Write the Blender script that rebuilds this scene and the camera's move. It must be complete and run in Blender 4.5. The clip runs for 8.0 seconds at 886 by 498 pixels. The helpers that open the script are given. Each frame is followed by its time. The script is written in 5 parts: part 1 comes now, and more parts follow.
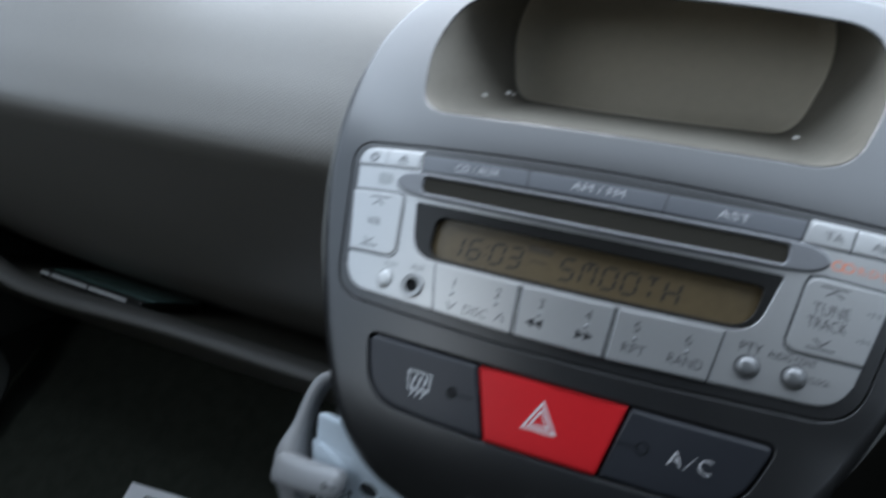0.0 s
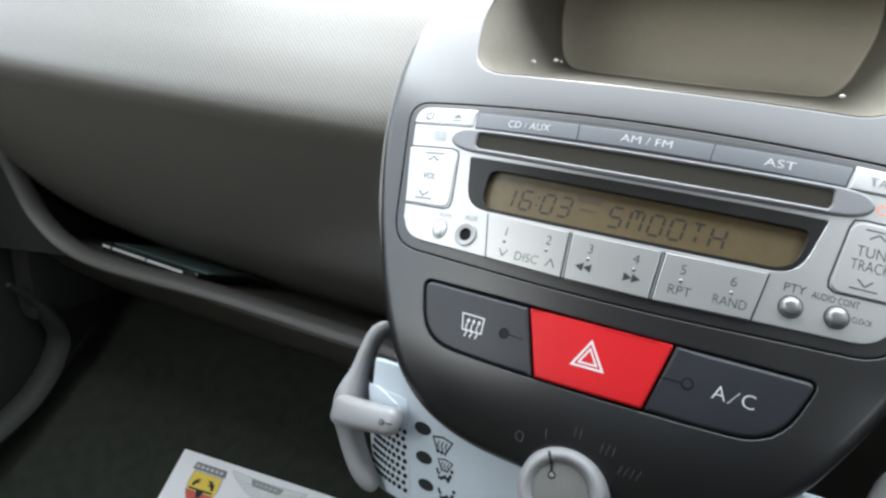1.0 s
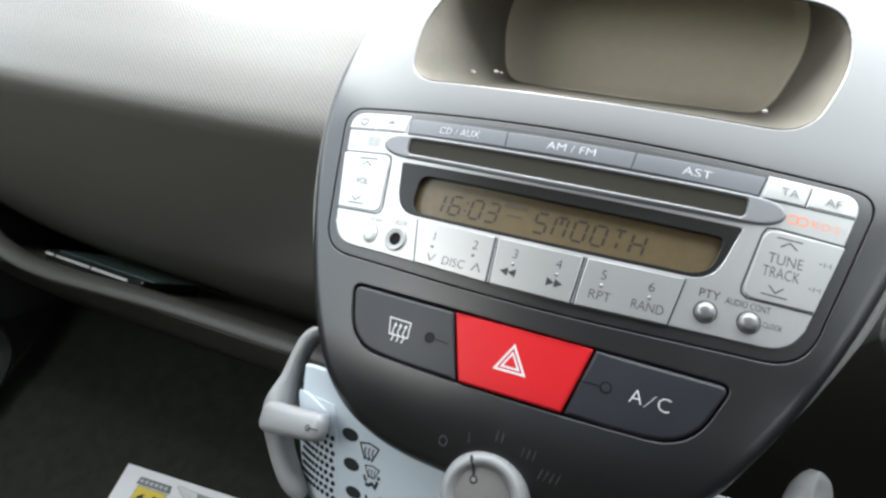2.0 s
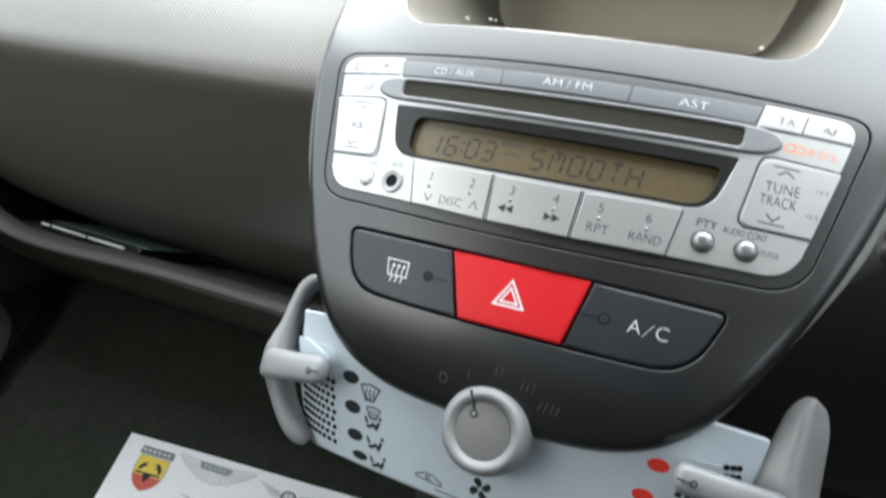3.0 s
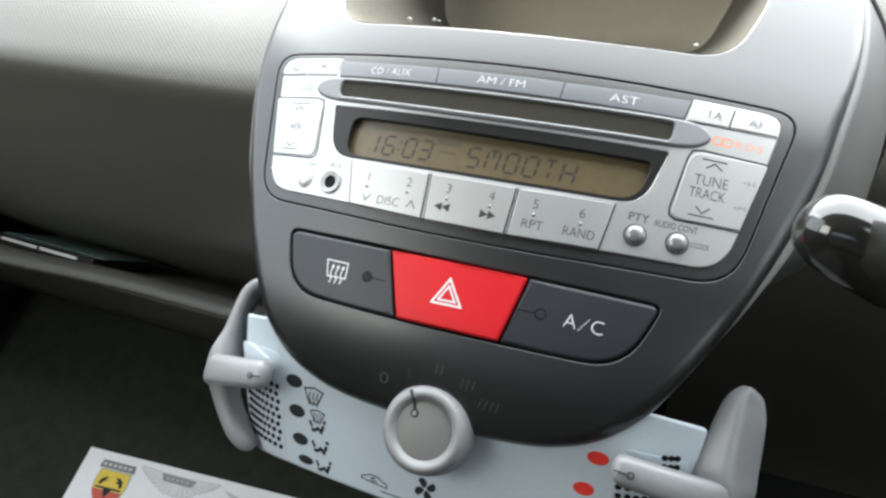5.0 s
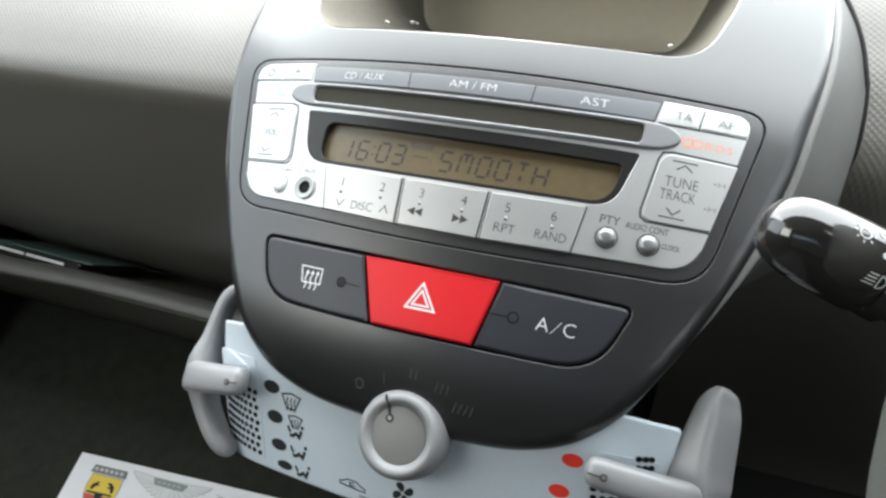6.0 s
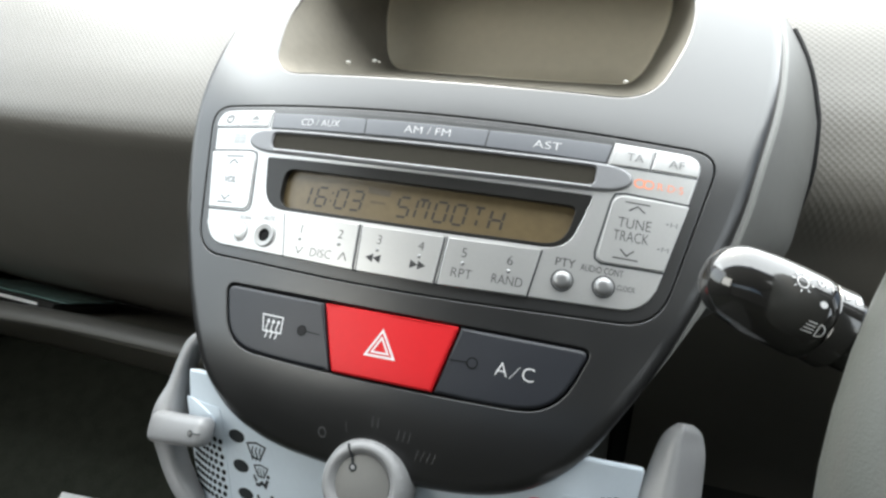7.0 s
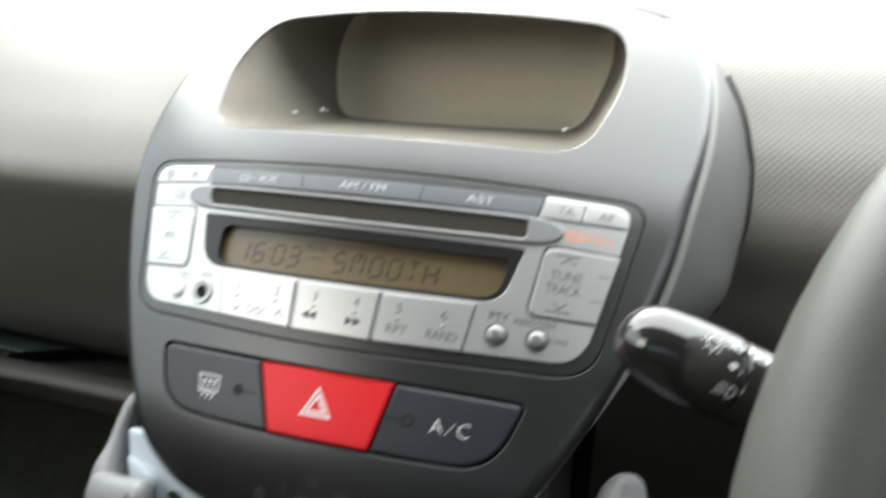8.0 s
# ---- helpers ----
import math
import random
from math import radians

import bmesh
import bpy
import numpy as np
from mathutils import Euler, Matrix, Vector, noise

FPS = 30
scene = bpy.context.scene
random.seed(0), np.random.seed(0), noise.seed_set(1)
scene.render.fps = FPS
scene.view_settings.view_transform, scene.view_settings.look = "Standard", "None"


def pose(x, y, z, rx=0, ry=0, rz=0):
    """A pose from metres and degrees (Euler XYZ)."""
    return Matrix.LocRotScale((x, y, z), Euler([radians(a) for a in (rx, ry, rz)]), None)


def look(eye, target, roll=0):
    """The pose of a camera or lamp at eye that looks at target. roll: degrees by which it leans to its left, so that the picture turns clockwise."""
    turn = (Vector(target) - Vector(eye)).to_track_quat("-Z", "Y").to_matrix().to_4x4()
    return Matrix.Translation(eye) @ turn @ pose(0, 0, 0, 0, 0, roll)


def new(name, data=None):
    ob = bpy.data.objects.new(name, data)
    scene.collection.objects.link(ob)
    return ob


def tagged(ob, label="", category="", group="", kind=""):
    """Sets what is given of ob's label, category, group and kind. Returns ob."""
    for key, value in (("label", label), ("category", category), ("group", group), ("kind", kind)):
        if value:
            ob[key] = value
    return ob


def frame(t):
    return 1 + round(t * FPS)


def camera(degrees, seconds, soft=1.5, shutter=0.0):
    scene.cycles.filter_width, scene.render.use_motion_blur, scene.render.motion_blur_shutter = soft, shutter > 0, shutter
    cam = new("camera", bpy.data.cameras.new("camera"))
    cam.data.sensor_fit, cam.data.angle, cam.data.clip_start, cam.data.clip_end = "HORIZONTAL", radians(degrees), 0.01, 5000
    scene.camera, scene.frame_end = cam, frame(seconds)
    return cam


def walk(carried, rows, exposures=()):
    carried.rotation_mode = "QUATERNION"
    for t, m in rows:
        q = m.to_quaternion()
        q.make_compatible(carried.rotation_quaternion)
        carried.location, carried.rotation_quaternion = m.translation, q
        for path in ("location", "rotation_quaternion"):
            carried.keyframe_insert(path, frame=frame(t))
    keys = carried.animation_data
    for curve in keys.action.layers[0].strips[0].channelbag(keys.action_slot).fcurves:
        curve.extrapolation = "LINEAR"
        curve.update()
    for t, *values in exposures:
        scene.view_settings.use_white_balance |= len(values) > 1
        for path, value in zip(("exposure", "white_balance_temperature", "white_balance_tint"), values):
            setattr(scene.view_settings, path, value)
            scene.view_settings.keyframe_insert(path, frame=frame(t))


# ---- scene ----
# ---- camera and its walk ----
cam = camera(68.0, 8.0, soft=2.6, shutter=0.7)
PATH = [
    (0.0, (0.0359, -0.1973, 0.6245), (-0.0664, 0.0647, 0.5199), 4.91),
    (0.2, (0.0308, -0.2075, 0.6194), (-0.0771, 0.0501, 0.5097), 5.13),
    (0.3, (0.0313, -0.2106, 0.6168), (-0.0816, 0.0444, 0.5062), 4.82),
    (0.5, (0.0322, -0.2168, 0.6116), (-0.0816, 0.0385, 0.5027), 5.20),
    (0.7, (0.0346, -0.2174, 0.6118), (-0.0814, 0.0371, 0.5035), 4.63),
    (1.0, (0.0382, -0.2184, 0.6122), (-0.0781, 0.0361, 0.5041), 4.21),
    (1.2, (0.0406, -0.2168, 0.6105), (-0.0765, 0.0386, 0.5054), 4.45),
    (1.3, (0.0417, -0.2159, 0.6097), (-0.0736, 0.0413, 0.5074), 4.92),
    (1.5, (0.0441, -0.2143, 0.6080), (-0.0646, 0.0461, 0.5063), 6.11),
    (1.7, (0.0502, -0.2120, 0.6092), (-0.0552, 0.0505, 0.5092), 6.13),
    (2.8, (0.0568, -0.2182, 0.5993), (-0.0480, 0.0430, 0.4954), 5.27),
    (3.0, (0.0575, -0.2176, 0.5940), (-0.0443, 0.0429, 0.4854), 5.08),
    (3.2, (0.0590, -0.2174, 0.5933), (-0.0430, 0.0413, 0.4806), 4.31),
    (3.5, (0.0612, -0.2171, 0.5923), (-0.0408, 0.0418, 0.4803), 3.93),
    (3.7, (0.0614, -0.2166, 0.5923), (-0.0404, 0.0421, 0.4795), 3.88),
    (4.0, (0.0618, -0.2158, 0.5922), (-0.0381, 0.0446, 0.4815), 4.13),
    (4.2, (0.0637, -0.2152, 0.5919), (-0.0369, 0.0457, 0.4832), 4.18),
    (4.5, (0.0666, -0.2144, 0.5914), (-0.0311, 0.0468, 0.4808), 4.69),
    (4.7, (0.0682, -0.2136, 0.5920), (-0.0253, 0.0500, 0.4836), 4.99),
    (5.8, (0.0772, -0.2094, 0.5955), (-0.0131, 0.0570, 0.4908), 4.17),
    (6.0, (0.0788, -0.2086, 0.5961), (-0.0112, 0.0570, 0.4893), 3.90),
    (6.2, (0.0810, -0.2064, 0.5977), (-0.0091, 0.0589, 0.4904), 3.48),
    (6.3, (0.0820, -0.2054, 0.5985), (-0.0100, 0.0600, 0.4931), 3.32),
    (6.5, (0.0842, -0.2032, 0.6001), (-0.0020, 0.0655, 0.4982), 3.59),
    (6.7, (0.0858, -0.2026, 0.6033), (-0.0018, 0.0663, 0.5033), 3.04),
    (7.0, (0.0882, -0.2017, 0.6081), (0.0019, 0.0675, 0.5077), 2.46),
    (7.2, (0.0879, -0.2015, 0.6072), (0.0015, 0.0678, 0.5071), 2.64),
    (7.3, (0.0886, -0.2013, 0.6078), (-0.0003, 0.0676, 0.5088), 2.52),
    (7.5, (0.0900, -0.2008, 0.6091), (0.0040, 0.0708, 0.5152), 2.71),
    (7.7, (0.0956, -0.1978, 0.6130), (0.0101, 0.0731, 0.5166), 2.53),
    (7.8, (0.0984, -0.1963, 0.6149), (0.0118, 0.0747, 0.5198), 2.04),
    (7.9, (0.1012, -0.1948, 0.6169), (0.0172, 0.0778, 0.5241), 1.59),
    (8.0, (0.1040, -0.1937, 0.6190), (0.0239, 0.0815, 0.5305), 1.79),
]
walk(cam, [(t, look(eye, target, roll)) for t, eye, target, roll in PATH],
     exposures=[(0.0, -0.95, 5600, 7), (0.2, -0.55, 5850, 7), (0.5, -0.12, 6050, 7), (1.0, 0.2, 6250, 7), (3.5, 0.32, 6400, 6), (6.0, 0.38, 6500, 6), (7.2, 0.36, 6550, 6), (8.0, 0.24, 6650, 6)])

# ---- world, sun, window light ----
world = bpy.data.worlds.new("sky")
scene.world = world
world.use_nodes = True
wn, wl = world.node_tree.nodes, world.node_tree.links
sky = wn.new("ShaderNodeTexSky")
sky.sky_type, sky.sun_disc = "NISHITA", False
sky.sun_elevation, sky.sun_rotation = radians(48), radians(-23)
sky.air_density, sky.dust_density = 1.0, 4.0
wn["Background"].inputs["Strength"].default_value = 0.15
wl.new(sky.outputs["Color"], wn["Background"].inputs["Color"])

sun = new("sun", bpy.data.lights.new("sun", "SUN"))
sun.data.energy, sun.data.angle, sun.data.color = 1.2, radians(12), (1.0, 0.95, 0.88)
sun.matrix_world = look((-0.6, 1.4, 2.2), (0, 0.1, 0.5))


def window_light(name, eye, target, w, h, power, color):
    ob = new(name, bpy.data.lights.new(name, "AREA"))
    ob.data.shape, ob.data.size, ob.data.size_y = "RECTANGLE", w, h
    ob.data.energy, ob.data.color = power, color
    ob.matrix_world = look(eye, target)
    return ob


window_light("windscreen_daylight", (-0.05, 0.29, 0.924), (-0.05, 0.072, 0.364), 1.34, 1.0, 26.5, (0.95, 0.98, 1.0))
window_light("passenger_window_daylight", (-0.72, -0.10, 0.85), (0.0, 0.05, 0.45), 0.86, 0.56, 3.35, (0.92, 0.97, 1.0))

window_light("driver_window_daylight", (0.72, -0.20, 0.89), (0.0, 0.05, 0.5), 0.7, 0.46, 2.6, (0.95, 0.98, 1.0))
window_light("rear_side_window_daylight", (-0.72, -0.88, 0.89), (-0.1, 0.1, 0.5), 0.6, 0.46, 4.6, (1.0, 0.97, 0.91))

window_light("rear_window_daylight", (0.0, -1.86, 0.98), (0.0, 0.0, 0.55), 1.0, 0.26, 0.3, (1.0, 0.98, 0.93))

# ---- materials ----


def material(name, color, rough=0.5, metal=0.0, spec=0.5, vary=0.08, scale=40.0, bump=0.0, bump_scale=900.0,
             bump_kind="noise", coat=0.0, stain=0.0, transmission=0.0, per_object=0.0, bump_dist=0.0004, rough_vary=0.08):
    m = bpy.data.materials.new(name)
    m.use_nodes = True
    nt = m.node_tree
    n, l = nt.nodes, nt.links
    b = n["Principled BSDF"]
    b.inputs["Roughness"].default_value = rough
    b.inputs["Metallic"].default_value = metal
    b.inputs["Specular IOR Level"].default_value = spec
    b.inputs["Coat Weight"].default_value = coat
    b.inputs["Coat Roughness"].default_value = 0.12
    b.inputs["Transmission Weight"].default_value = transmission
    tc = n.new("ShaderNodeTexCoord")
    big = n.new("ShaderNodeTexNoise")
    big.inputs["Scale"].default_value = scale
    big.inputs["Detail"].default_value = 4.0
    l.new(tc.outputs["Object"], big.inputs["Vector"])
    fine = n.new("ShaderNodeTexNoise")
    fine.inputs["Scale"].default_value = scale * 14
    fine.inputs["Detail"].default_value = 2.0
    l.new(tc.outputs["Object"], fine.inputs["Vector"])
    add = n.new("ShaderNodeMath")
    add.operation = "ADD"
    l.new(big.outputs["Fac"], add.inputs[0])
    l.new(fine.outputs["Fac"], add.inputs[1])
    mul = n.new("ShaderNodeMapRange")
    mul.inputs["From Min"].default_value, mul.inputs["From Max"].default_value = 0.5, 1.5
    mul.inputs["To Min"].default_value, mul.inputs["To Max"].default_value = 1 - vary, 1 + vary
    l.new(add.outputs[0], mul.inputs["Value"])
    mix = n.new("ShaderNodeVectorMath")
    mix.operation = "SCALE"
    mix.inputs[0].default_value = color
    l.new(mul.outputs["Result"], mix.inputs["Scale"])
    last = mix.outputs[0]
    if per_object:
        info = n.new("ShaderNodeObjectInfo")
        mr = n.new("ShaderNodeMapRange")
        mr.inputs["To Min"].default_value, mr.inputs["To Max"].default_value = 1 - per_object, 1 + per_object
        l.new(info.outputs["Random"], mr.inputs["Value"])
        s2 = n.new("ShaderNodeVectorMath")
        s2.operation = "SCALE"
        l.new(last, s2.inputs[0])
        l.new(mr.outputs["Result"], s2.inputs["Scale"])
        last = s2.outputs[0]
    l.new(last, b.inputs["Base Color"])
    rr = n.new("ShaderNodeMapRange")
    rr.inputs["To Min"].default_value = max(0.02, rough - rough_vary)
    rr.inputs["To Max"].default_value = min(1.0, rough + rough_vary)
    l.new(big.outputs["Fac"], rr.inputs["Value"])
    l.new(rr.outputs["Result"], b.inputs["Roughness"])
    if bump:
        bp = n.new("ShaderNodeBump")
        bp.inputs["Strength"].default_value = bump
        bp.inputs["Distance"].default_value = bump_dist
        if bump_kind == "noise":
            t = n.new("ShaderNodeTexNoise")
            t.inputs["Detail"].default_value = 2.0
            out = t.outputs["Fac"]
        else:
            t = n.new("ShaderNodeTexVoronoi")
            t.voronoi_dimensions = "2D"
            t.inputs["Randomness"].default_value = 0.10
            out = t.outputs["Distance"]
        t.inputs["Scale"].default_value = bump_scale
        if bump_kind == "noise":
            l.new(tc.outputs["Object"], t.inputs["Vector"])
        else:       # embossed grid, square to the sloping pad
            mp = n.new("ShaderNodeMapping")
            mp.inputs["Rotation"].default_value = (radians(-42), 0.0, radians(42))
            l.new(tc.outputs["Object"], mp.inputs["Vector"])
            l.new(mp.outputs["Vector"], t.inputs["Vector"])
            above = n.new("ShaderNodeSeparateXYZ")        # the grain ends under the brow
            l.new(tc.outputs["Object"], above.inputs[0])
            fade = n.new("ShaderNodeMapRange")
            fade.inputs["From Min"].default_value, fade.inputs["From Max"].default_value = 0.172, 0.200
            l.new(above.outputs["Z"], fade.inputs["Value"])
            grain = n.new("ShaderNodeMath")
            grain.operation = "MULTIPLY"
            l.new(out, grain.inputs[0])
            l.new(fade.outputs["Result"], grain.inputs[1])
            out = grain.outputs[0]
        l.new(out, bp.inputs["Height"])
        l.new(bp.outputs["Normal"], b.inputs["Normal"])
    return m


POD = material("charcoal_plastic", (0.0108, 0.0108, 0.0109), 0.335, spec=0.8, vary=0.05, scale=25, bump=0.25, bump_scale=2600, bump_dist=0.0001)
POD_SIDE = material("grey_side_plastic", (0.085, 0.085, 0.08), 0.5, vary=0.06, scale=25, bump=0.3, bump_scale=2200, bump_dist=0.0001)
RIM_LINE = material("pale_edge_plastic", (0.15, 0.15, 0.14), 0.5)
SWITCH = material("black_switch_plastic", (0.018, 0.0195, 0.024), 0.42, spec=0.4, vary=0.06, scale=40, bump=0.2, bump_scale=2600, bump_dist=0.0001)
TOPKEY = material("slate_key_plastic", (0.085, 0.090, 0.102), 0.42, spec=1.0, vary=0.05, scale=40)
BLACK = material("black_cavity_plastic", (0.005, 0.005, 0.005), 0.7, spec=0.15)
SILVER = material("silver_painted_plastic", (0.45, 0.448, 0.442), 0.35, metal=0.66, vary=0.03, scale=60, bump=0.12, bump_scale=4000, bump_dist=0.00006, rough_vary=0.012)
SLOT_LIP = material("pale_slot_edge_plastic", (0.38, 0.383, 0.395), 0.45, metal=0.3)
SLOT_DARK = material("brown_black_slot_felt", (0.028, 0.025, 0.019), 0.7, spec=0.15)
SLOT_MAT = material("satin_slot_plastic", (0.19, 0.192, 0.20), 0.45, metal=0.3, vary=0.04, scale=60)
SOCKET = material("grey_socket_plastic", (0.33, 0.33, 0.325), 0.35, vary=0.03, scale=60)
PALE_RING = material("pale_stud_plastic", (0.62, 0.62, 0.61), 0.35, vary=0.03, scale=60)
INDICATOR = material("dark_indicator_lens", (0.007, 0.007, 0.008), 0.5, spec=0.2)
KNOB_CHROME = material("satin_chrome_plastic", (0.24, 0.24, 0.24), 0.3, metal=0.6)
GLASS_BLACK = material("smoked_lcd_window", (0.014, 0.0137, 0.013), 0.3, spec=0.3)
LCD = material("amber_lcd", (0.094, 0.069, 0.034), 0.35, vary=0.22, scale=22, coat=0.15)
LCD_INK = material("lcd_segment_ink", (0.018, 0.013, 0.008), 0.5)
LCD_GHOST = material("lcd_faint_segment", (0.055, 0.040, 0.022), 0.5)
RED = material("red_switch_plastic", (0.47, 0.011, 0.015), 0.42, spec=0.25, vary=0.05, scale=30, bump=0.15, bump_scale=2600, bump_dist=0.0001)
RED_PRINT = material("red_print", (0.86, 0.05, 0.035), 0.5, vary=0.05)
ORANGE_PRINT = material("orange_print", (0.78, 0.27, 0.15), 0.5)
WHITE_PRINT = material("white_print", (0.58, 0.58, 0.58), 0.5, spec=0.15, vary=0.04)
GREY_PRINT = material("grey_print", (0.038, 0.038, 0.038), 0.5, spec=0.15, vary=0.05)
FAINT_PRINT = material("faint_print", (0.072, 0.072, 0.072), 0.4, spec=0.5)
DARK_PRINT = material("dark_print", (0.03, 0.033, 0.035), 0.5, spec=0.15, vary=0.1)
PANEL = material("pale_blue_white_panel", (0.57, 0.635, 0.69), 0.45, vary=0.03, scale=30, bump=0.1, bump_scale=3000, bump_dist=0.00006)
LEVER = material("light_grey_lever_plastic", (0.222, 0.223, 0.227), 0.34, vary=0.05, scale=40, bump=0.08, bump_scale=3000, bump_dist=0.00006)
DIAL_RIM = material("grey_dial_rim_plastic", (0.21, 0.211, 0.213), 0.4, vary=0.06, scale=50, bump=0.15, bump_scale=900, bump_dist=0.0002)
DIAL_FACE = material("grey_dial_plastic", (0.135, 0.133, 0.125), 0.42, vary=0.04, scale=60)
DASH = material("grained_dash_vinyl", (0.112, 0.104, 0.090), 0.42, spec=0.6, vary=0.06, scale=14, bump=0.52, bump_scale=430, bump_kind="cells", bump_dist=0.0005)
LOWER = material("dark_trim_plastic", (0.115, 0.108, 0.086), 0.6, vary=0.15, scale=20, bump=0.4, bump_scale=1200, bump_dist=0.0002)
LIP = material("grey_shelf_edge_plastic", (0.08, 0.077, 0.069), 0.5, vary=0.08, scale=20, bump=0.4, bump_scale=1500, bump_dist=0.0002)
# paler than the tray lining: windscreen glare on the back is put into this colour
TRAY_BACK_GLARE = material("glare_paled_olive_tray_back", (0.58, 0.525, 0.415), 0.5, spec=0.8, vary=0.06, scale=12, bump=0.3, bump_scale=1500, bump_dist=0.0002)
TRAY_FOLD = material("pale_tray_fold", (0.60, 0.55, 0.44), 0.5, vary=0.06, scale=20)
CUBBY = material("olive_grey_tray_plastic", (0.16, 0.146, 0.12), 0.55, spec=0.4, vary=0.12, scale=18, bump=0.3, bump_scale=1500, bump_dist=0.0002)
CARPET = material("black_carpet", (0.034, 0.037, 0.029), 0.95, spec=0.1, vary=0.35, scale=60, bump=1.0, bump_scale=900, bump_dist=0.002)
PAPER = material("white_paper", (0.81, 0.81, 0.83), 0.6, vary=0.03, scale=9)
GLOSS = material("black_gloss_plastic", (0.016, 0.0155, 0.0145), 0.09, vary=0.2, scale=60, spec=0.9, bump=0.12, bump_scale=700, bump_dist=0.0001, rough_vary=0.06)
WHEEL = material("grey_green_wheel_leather", (0.065, 0.068, 0.061), 0.42, vary=0.07, scale=30, bump=0.35, bump_scale=1500, bump_dist=0.0002)
HEADLINER = material("grey_cabin_lining", (0.10, 0.097, 0.09), 0.9, spec=0.1, vary=0.08, scale=8)
SEAT_CLOTH = material("grey_seat_cloth", (0.12, 0.118, 0.113), 0.9, spec=0.1, vary=0.1, scale=8)
DOORCARD = material("dark_door_trim", (0.020, 0.021, 0.018), 0.7, vary=0.1, scale=8)
TEAL = material("teal_booklet_cover", (0.10, 0.165, 0.15), 0.22, vary=0.15, scale=30, coat=0.4)
WHITE_EDGE = material("white_page_edges", (0.55, 0.55, 0.54), 0.5)
DUST = material("pale_crumb", (0.75, 0.74, 0.7), 0.7)
YELLOW_INK = material("yellow_ink", (0.75, 0.55, 0.06), 0.5, vary=0.06)
RED_INK = material("red_ink", (0.55, 0.09, 0.06), 0.5, vary=0.08)
MID_PRINT = material("mid_grey_print", (0.20, 0.20, 0.20), 0.5, spec=0.15, vary=0.05)
WING_INK = material("very_pale_grey_ink", (0.70, 0.71, 0.71), 0.5, spec=0.15, vary=0.06)
FEATHER_INK = material("light_grey_ink", (0.44, 0.45, 0.45), 0.5, spec=0.15, vary=0.1)
GREY_INK = material("grey_ink", (0.36, 0.37, 0.37), 0.5, spec=0.15, vary=0.1)
PALE_INK = material("pale_grey_ink", (0.55, 0.56, 0.57), 0.5, spec=0.15, vary=0.1)
GREEN_INK = material("grey_green_ink", (0.24, 0.28, 0.26), 0.5, vary=0.1)

# ---- helpers for shapes: millimetres in the console's own frame (x right, z up its face, h out of it) ----
CON = Matrix.Translation((0, 0, 0.49)) @ Matrix.Rotation(radians(-30), 4, "X")
K2 = 1.265
BASES = {}


def bulge(x, z):
    """Depth of the pod's face behind its middle, in metres."""
    d, e = max(z - 0.080, 0.0), max(-0.004 - z, 0.0)
    c = max(d - 0.030, 0.0)
    top = 5.0 * d * d if d < 0.030 else 0.0045 + 0.30 * c + 2.0 * c * c
    return K2 * x * x + top + 6.25 * e * e


def panel_depth(x, z):
    side = max(abs(x) - 0.0715, 0.0)
    return K2 * x * x + 0.0165 + 0.47 * (-0.047 - z) + 0.05 * side + (14 if x > 0 else 10) * side * side


def thing(name, label, category, base=(0, 0, 0), at=None, group=""):
    """A top-level Empty; base in console metres, or in world metres with at=Matrix()."""
    ob = new(name)
    ob.empty_display_size = 0.01
    ob.matrix_world = (CON if at is None else at) @ Matrix.Translation(base)
    BASES[ob.name] = Vector(base)
    return tagged(ob, label, category, group)


def smooth(bm, angle=35):
    for f in bm.faces:
        f.smooth = True
    lim = radians(angle)
    for e in bm.edges:
        if len(e.link_faces) != 2 or e.calc_face_angle(0) > lim:
            e.smooth = False


def part(name, bm, mat, parent, label="", angle=35):
    """Links a bmesh as one mesh object under a thing or a part."""
    root = parent
    while root.parent:
        root = root.parent
    bm.transform(Matrix.Translation(-BASES[root.name]))
    smooth(bm, angle)
    me = bpy.data.meshes.new(name)
    bm.to_mesh(me)
    bm.free()
    me.materials.append(mat)
    true_normals(me, BASES[root.name])
    ob = new(name, me)
    ob.parent = parent
    return tagged(ob, label)


def solid(name, bm, mat, label, category, kind="", angle=35):
    smooth(bm, angle)
    me = bpy.data.meshes.new(name)
    bm.to_mesh(me)
    bm.free()
    me.materials.append(mat)
    return tagged(new(name, me), label, category, "", kind)


def rounded(points, n=6):
    """Outline in mm from corners (x, z, d): each corner is eased over d on both sides."""
    out, c = [], [(*p, 0.0)[:3] for p in points]
    for i, (x, z, d) in enumerate(c):
        p, a, b = Vector((x, z)), Vector(c[i - 1][:2]), Vector(c[(i + 1) % len(c)][:2])
        if d <= 0:
            out.append(p / 1000)
            continue
        s, e = p + (a - p).normalized() * d, p + (b - p).normalized() * d
        for k in range(n + 1):
            u = k / n
            out.append(((1 - u) ** 2 * s + 2 * u * (1 - u) * p + u * u * e) / 1000)
    return clockwise(out)


def clockwise(pts):
    area = sum(a.x * b.y - b.x * a.y for a, b in zip(pts, pts[1:] + pts[:1]))
    return pts if area < 0 else pts[::-1]


def circle(x, z, rx, rz=None, n=24, start=0.0):
    rz = rx if rz is None else rz
    return clockwise([Vector((x + rx * math.cos(start + 2 * math.pi * k / n), z + rz * math.sin(start + 2 * math.pi * k / n))) / 1000 for k in range(n)])


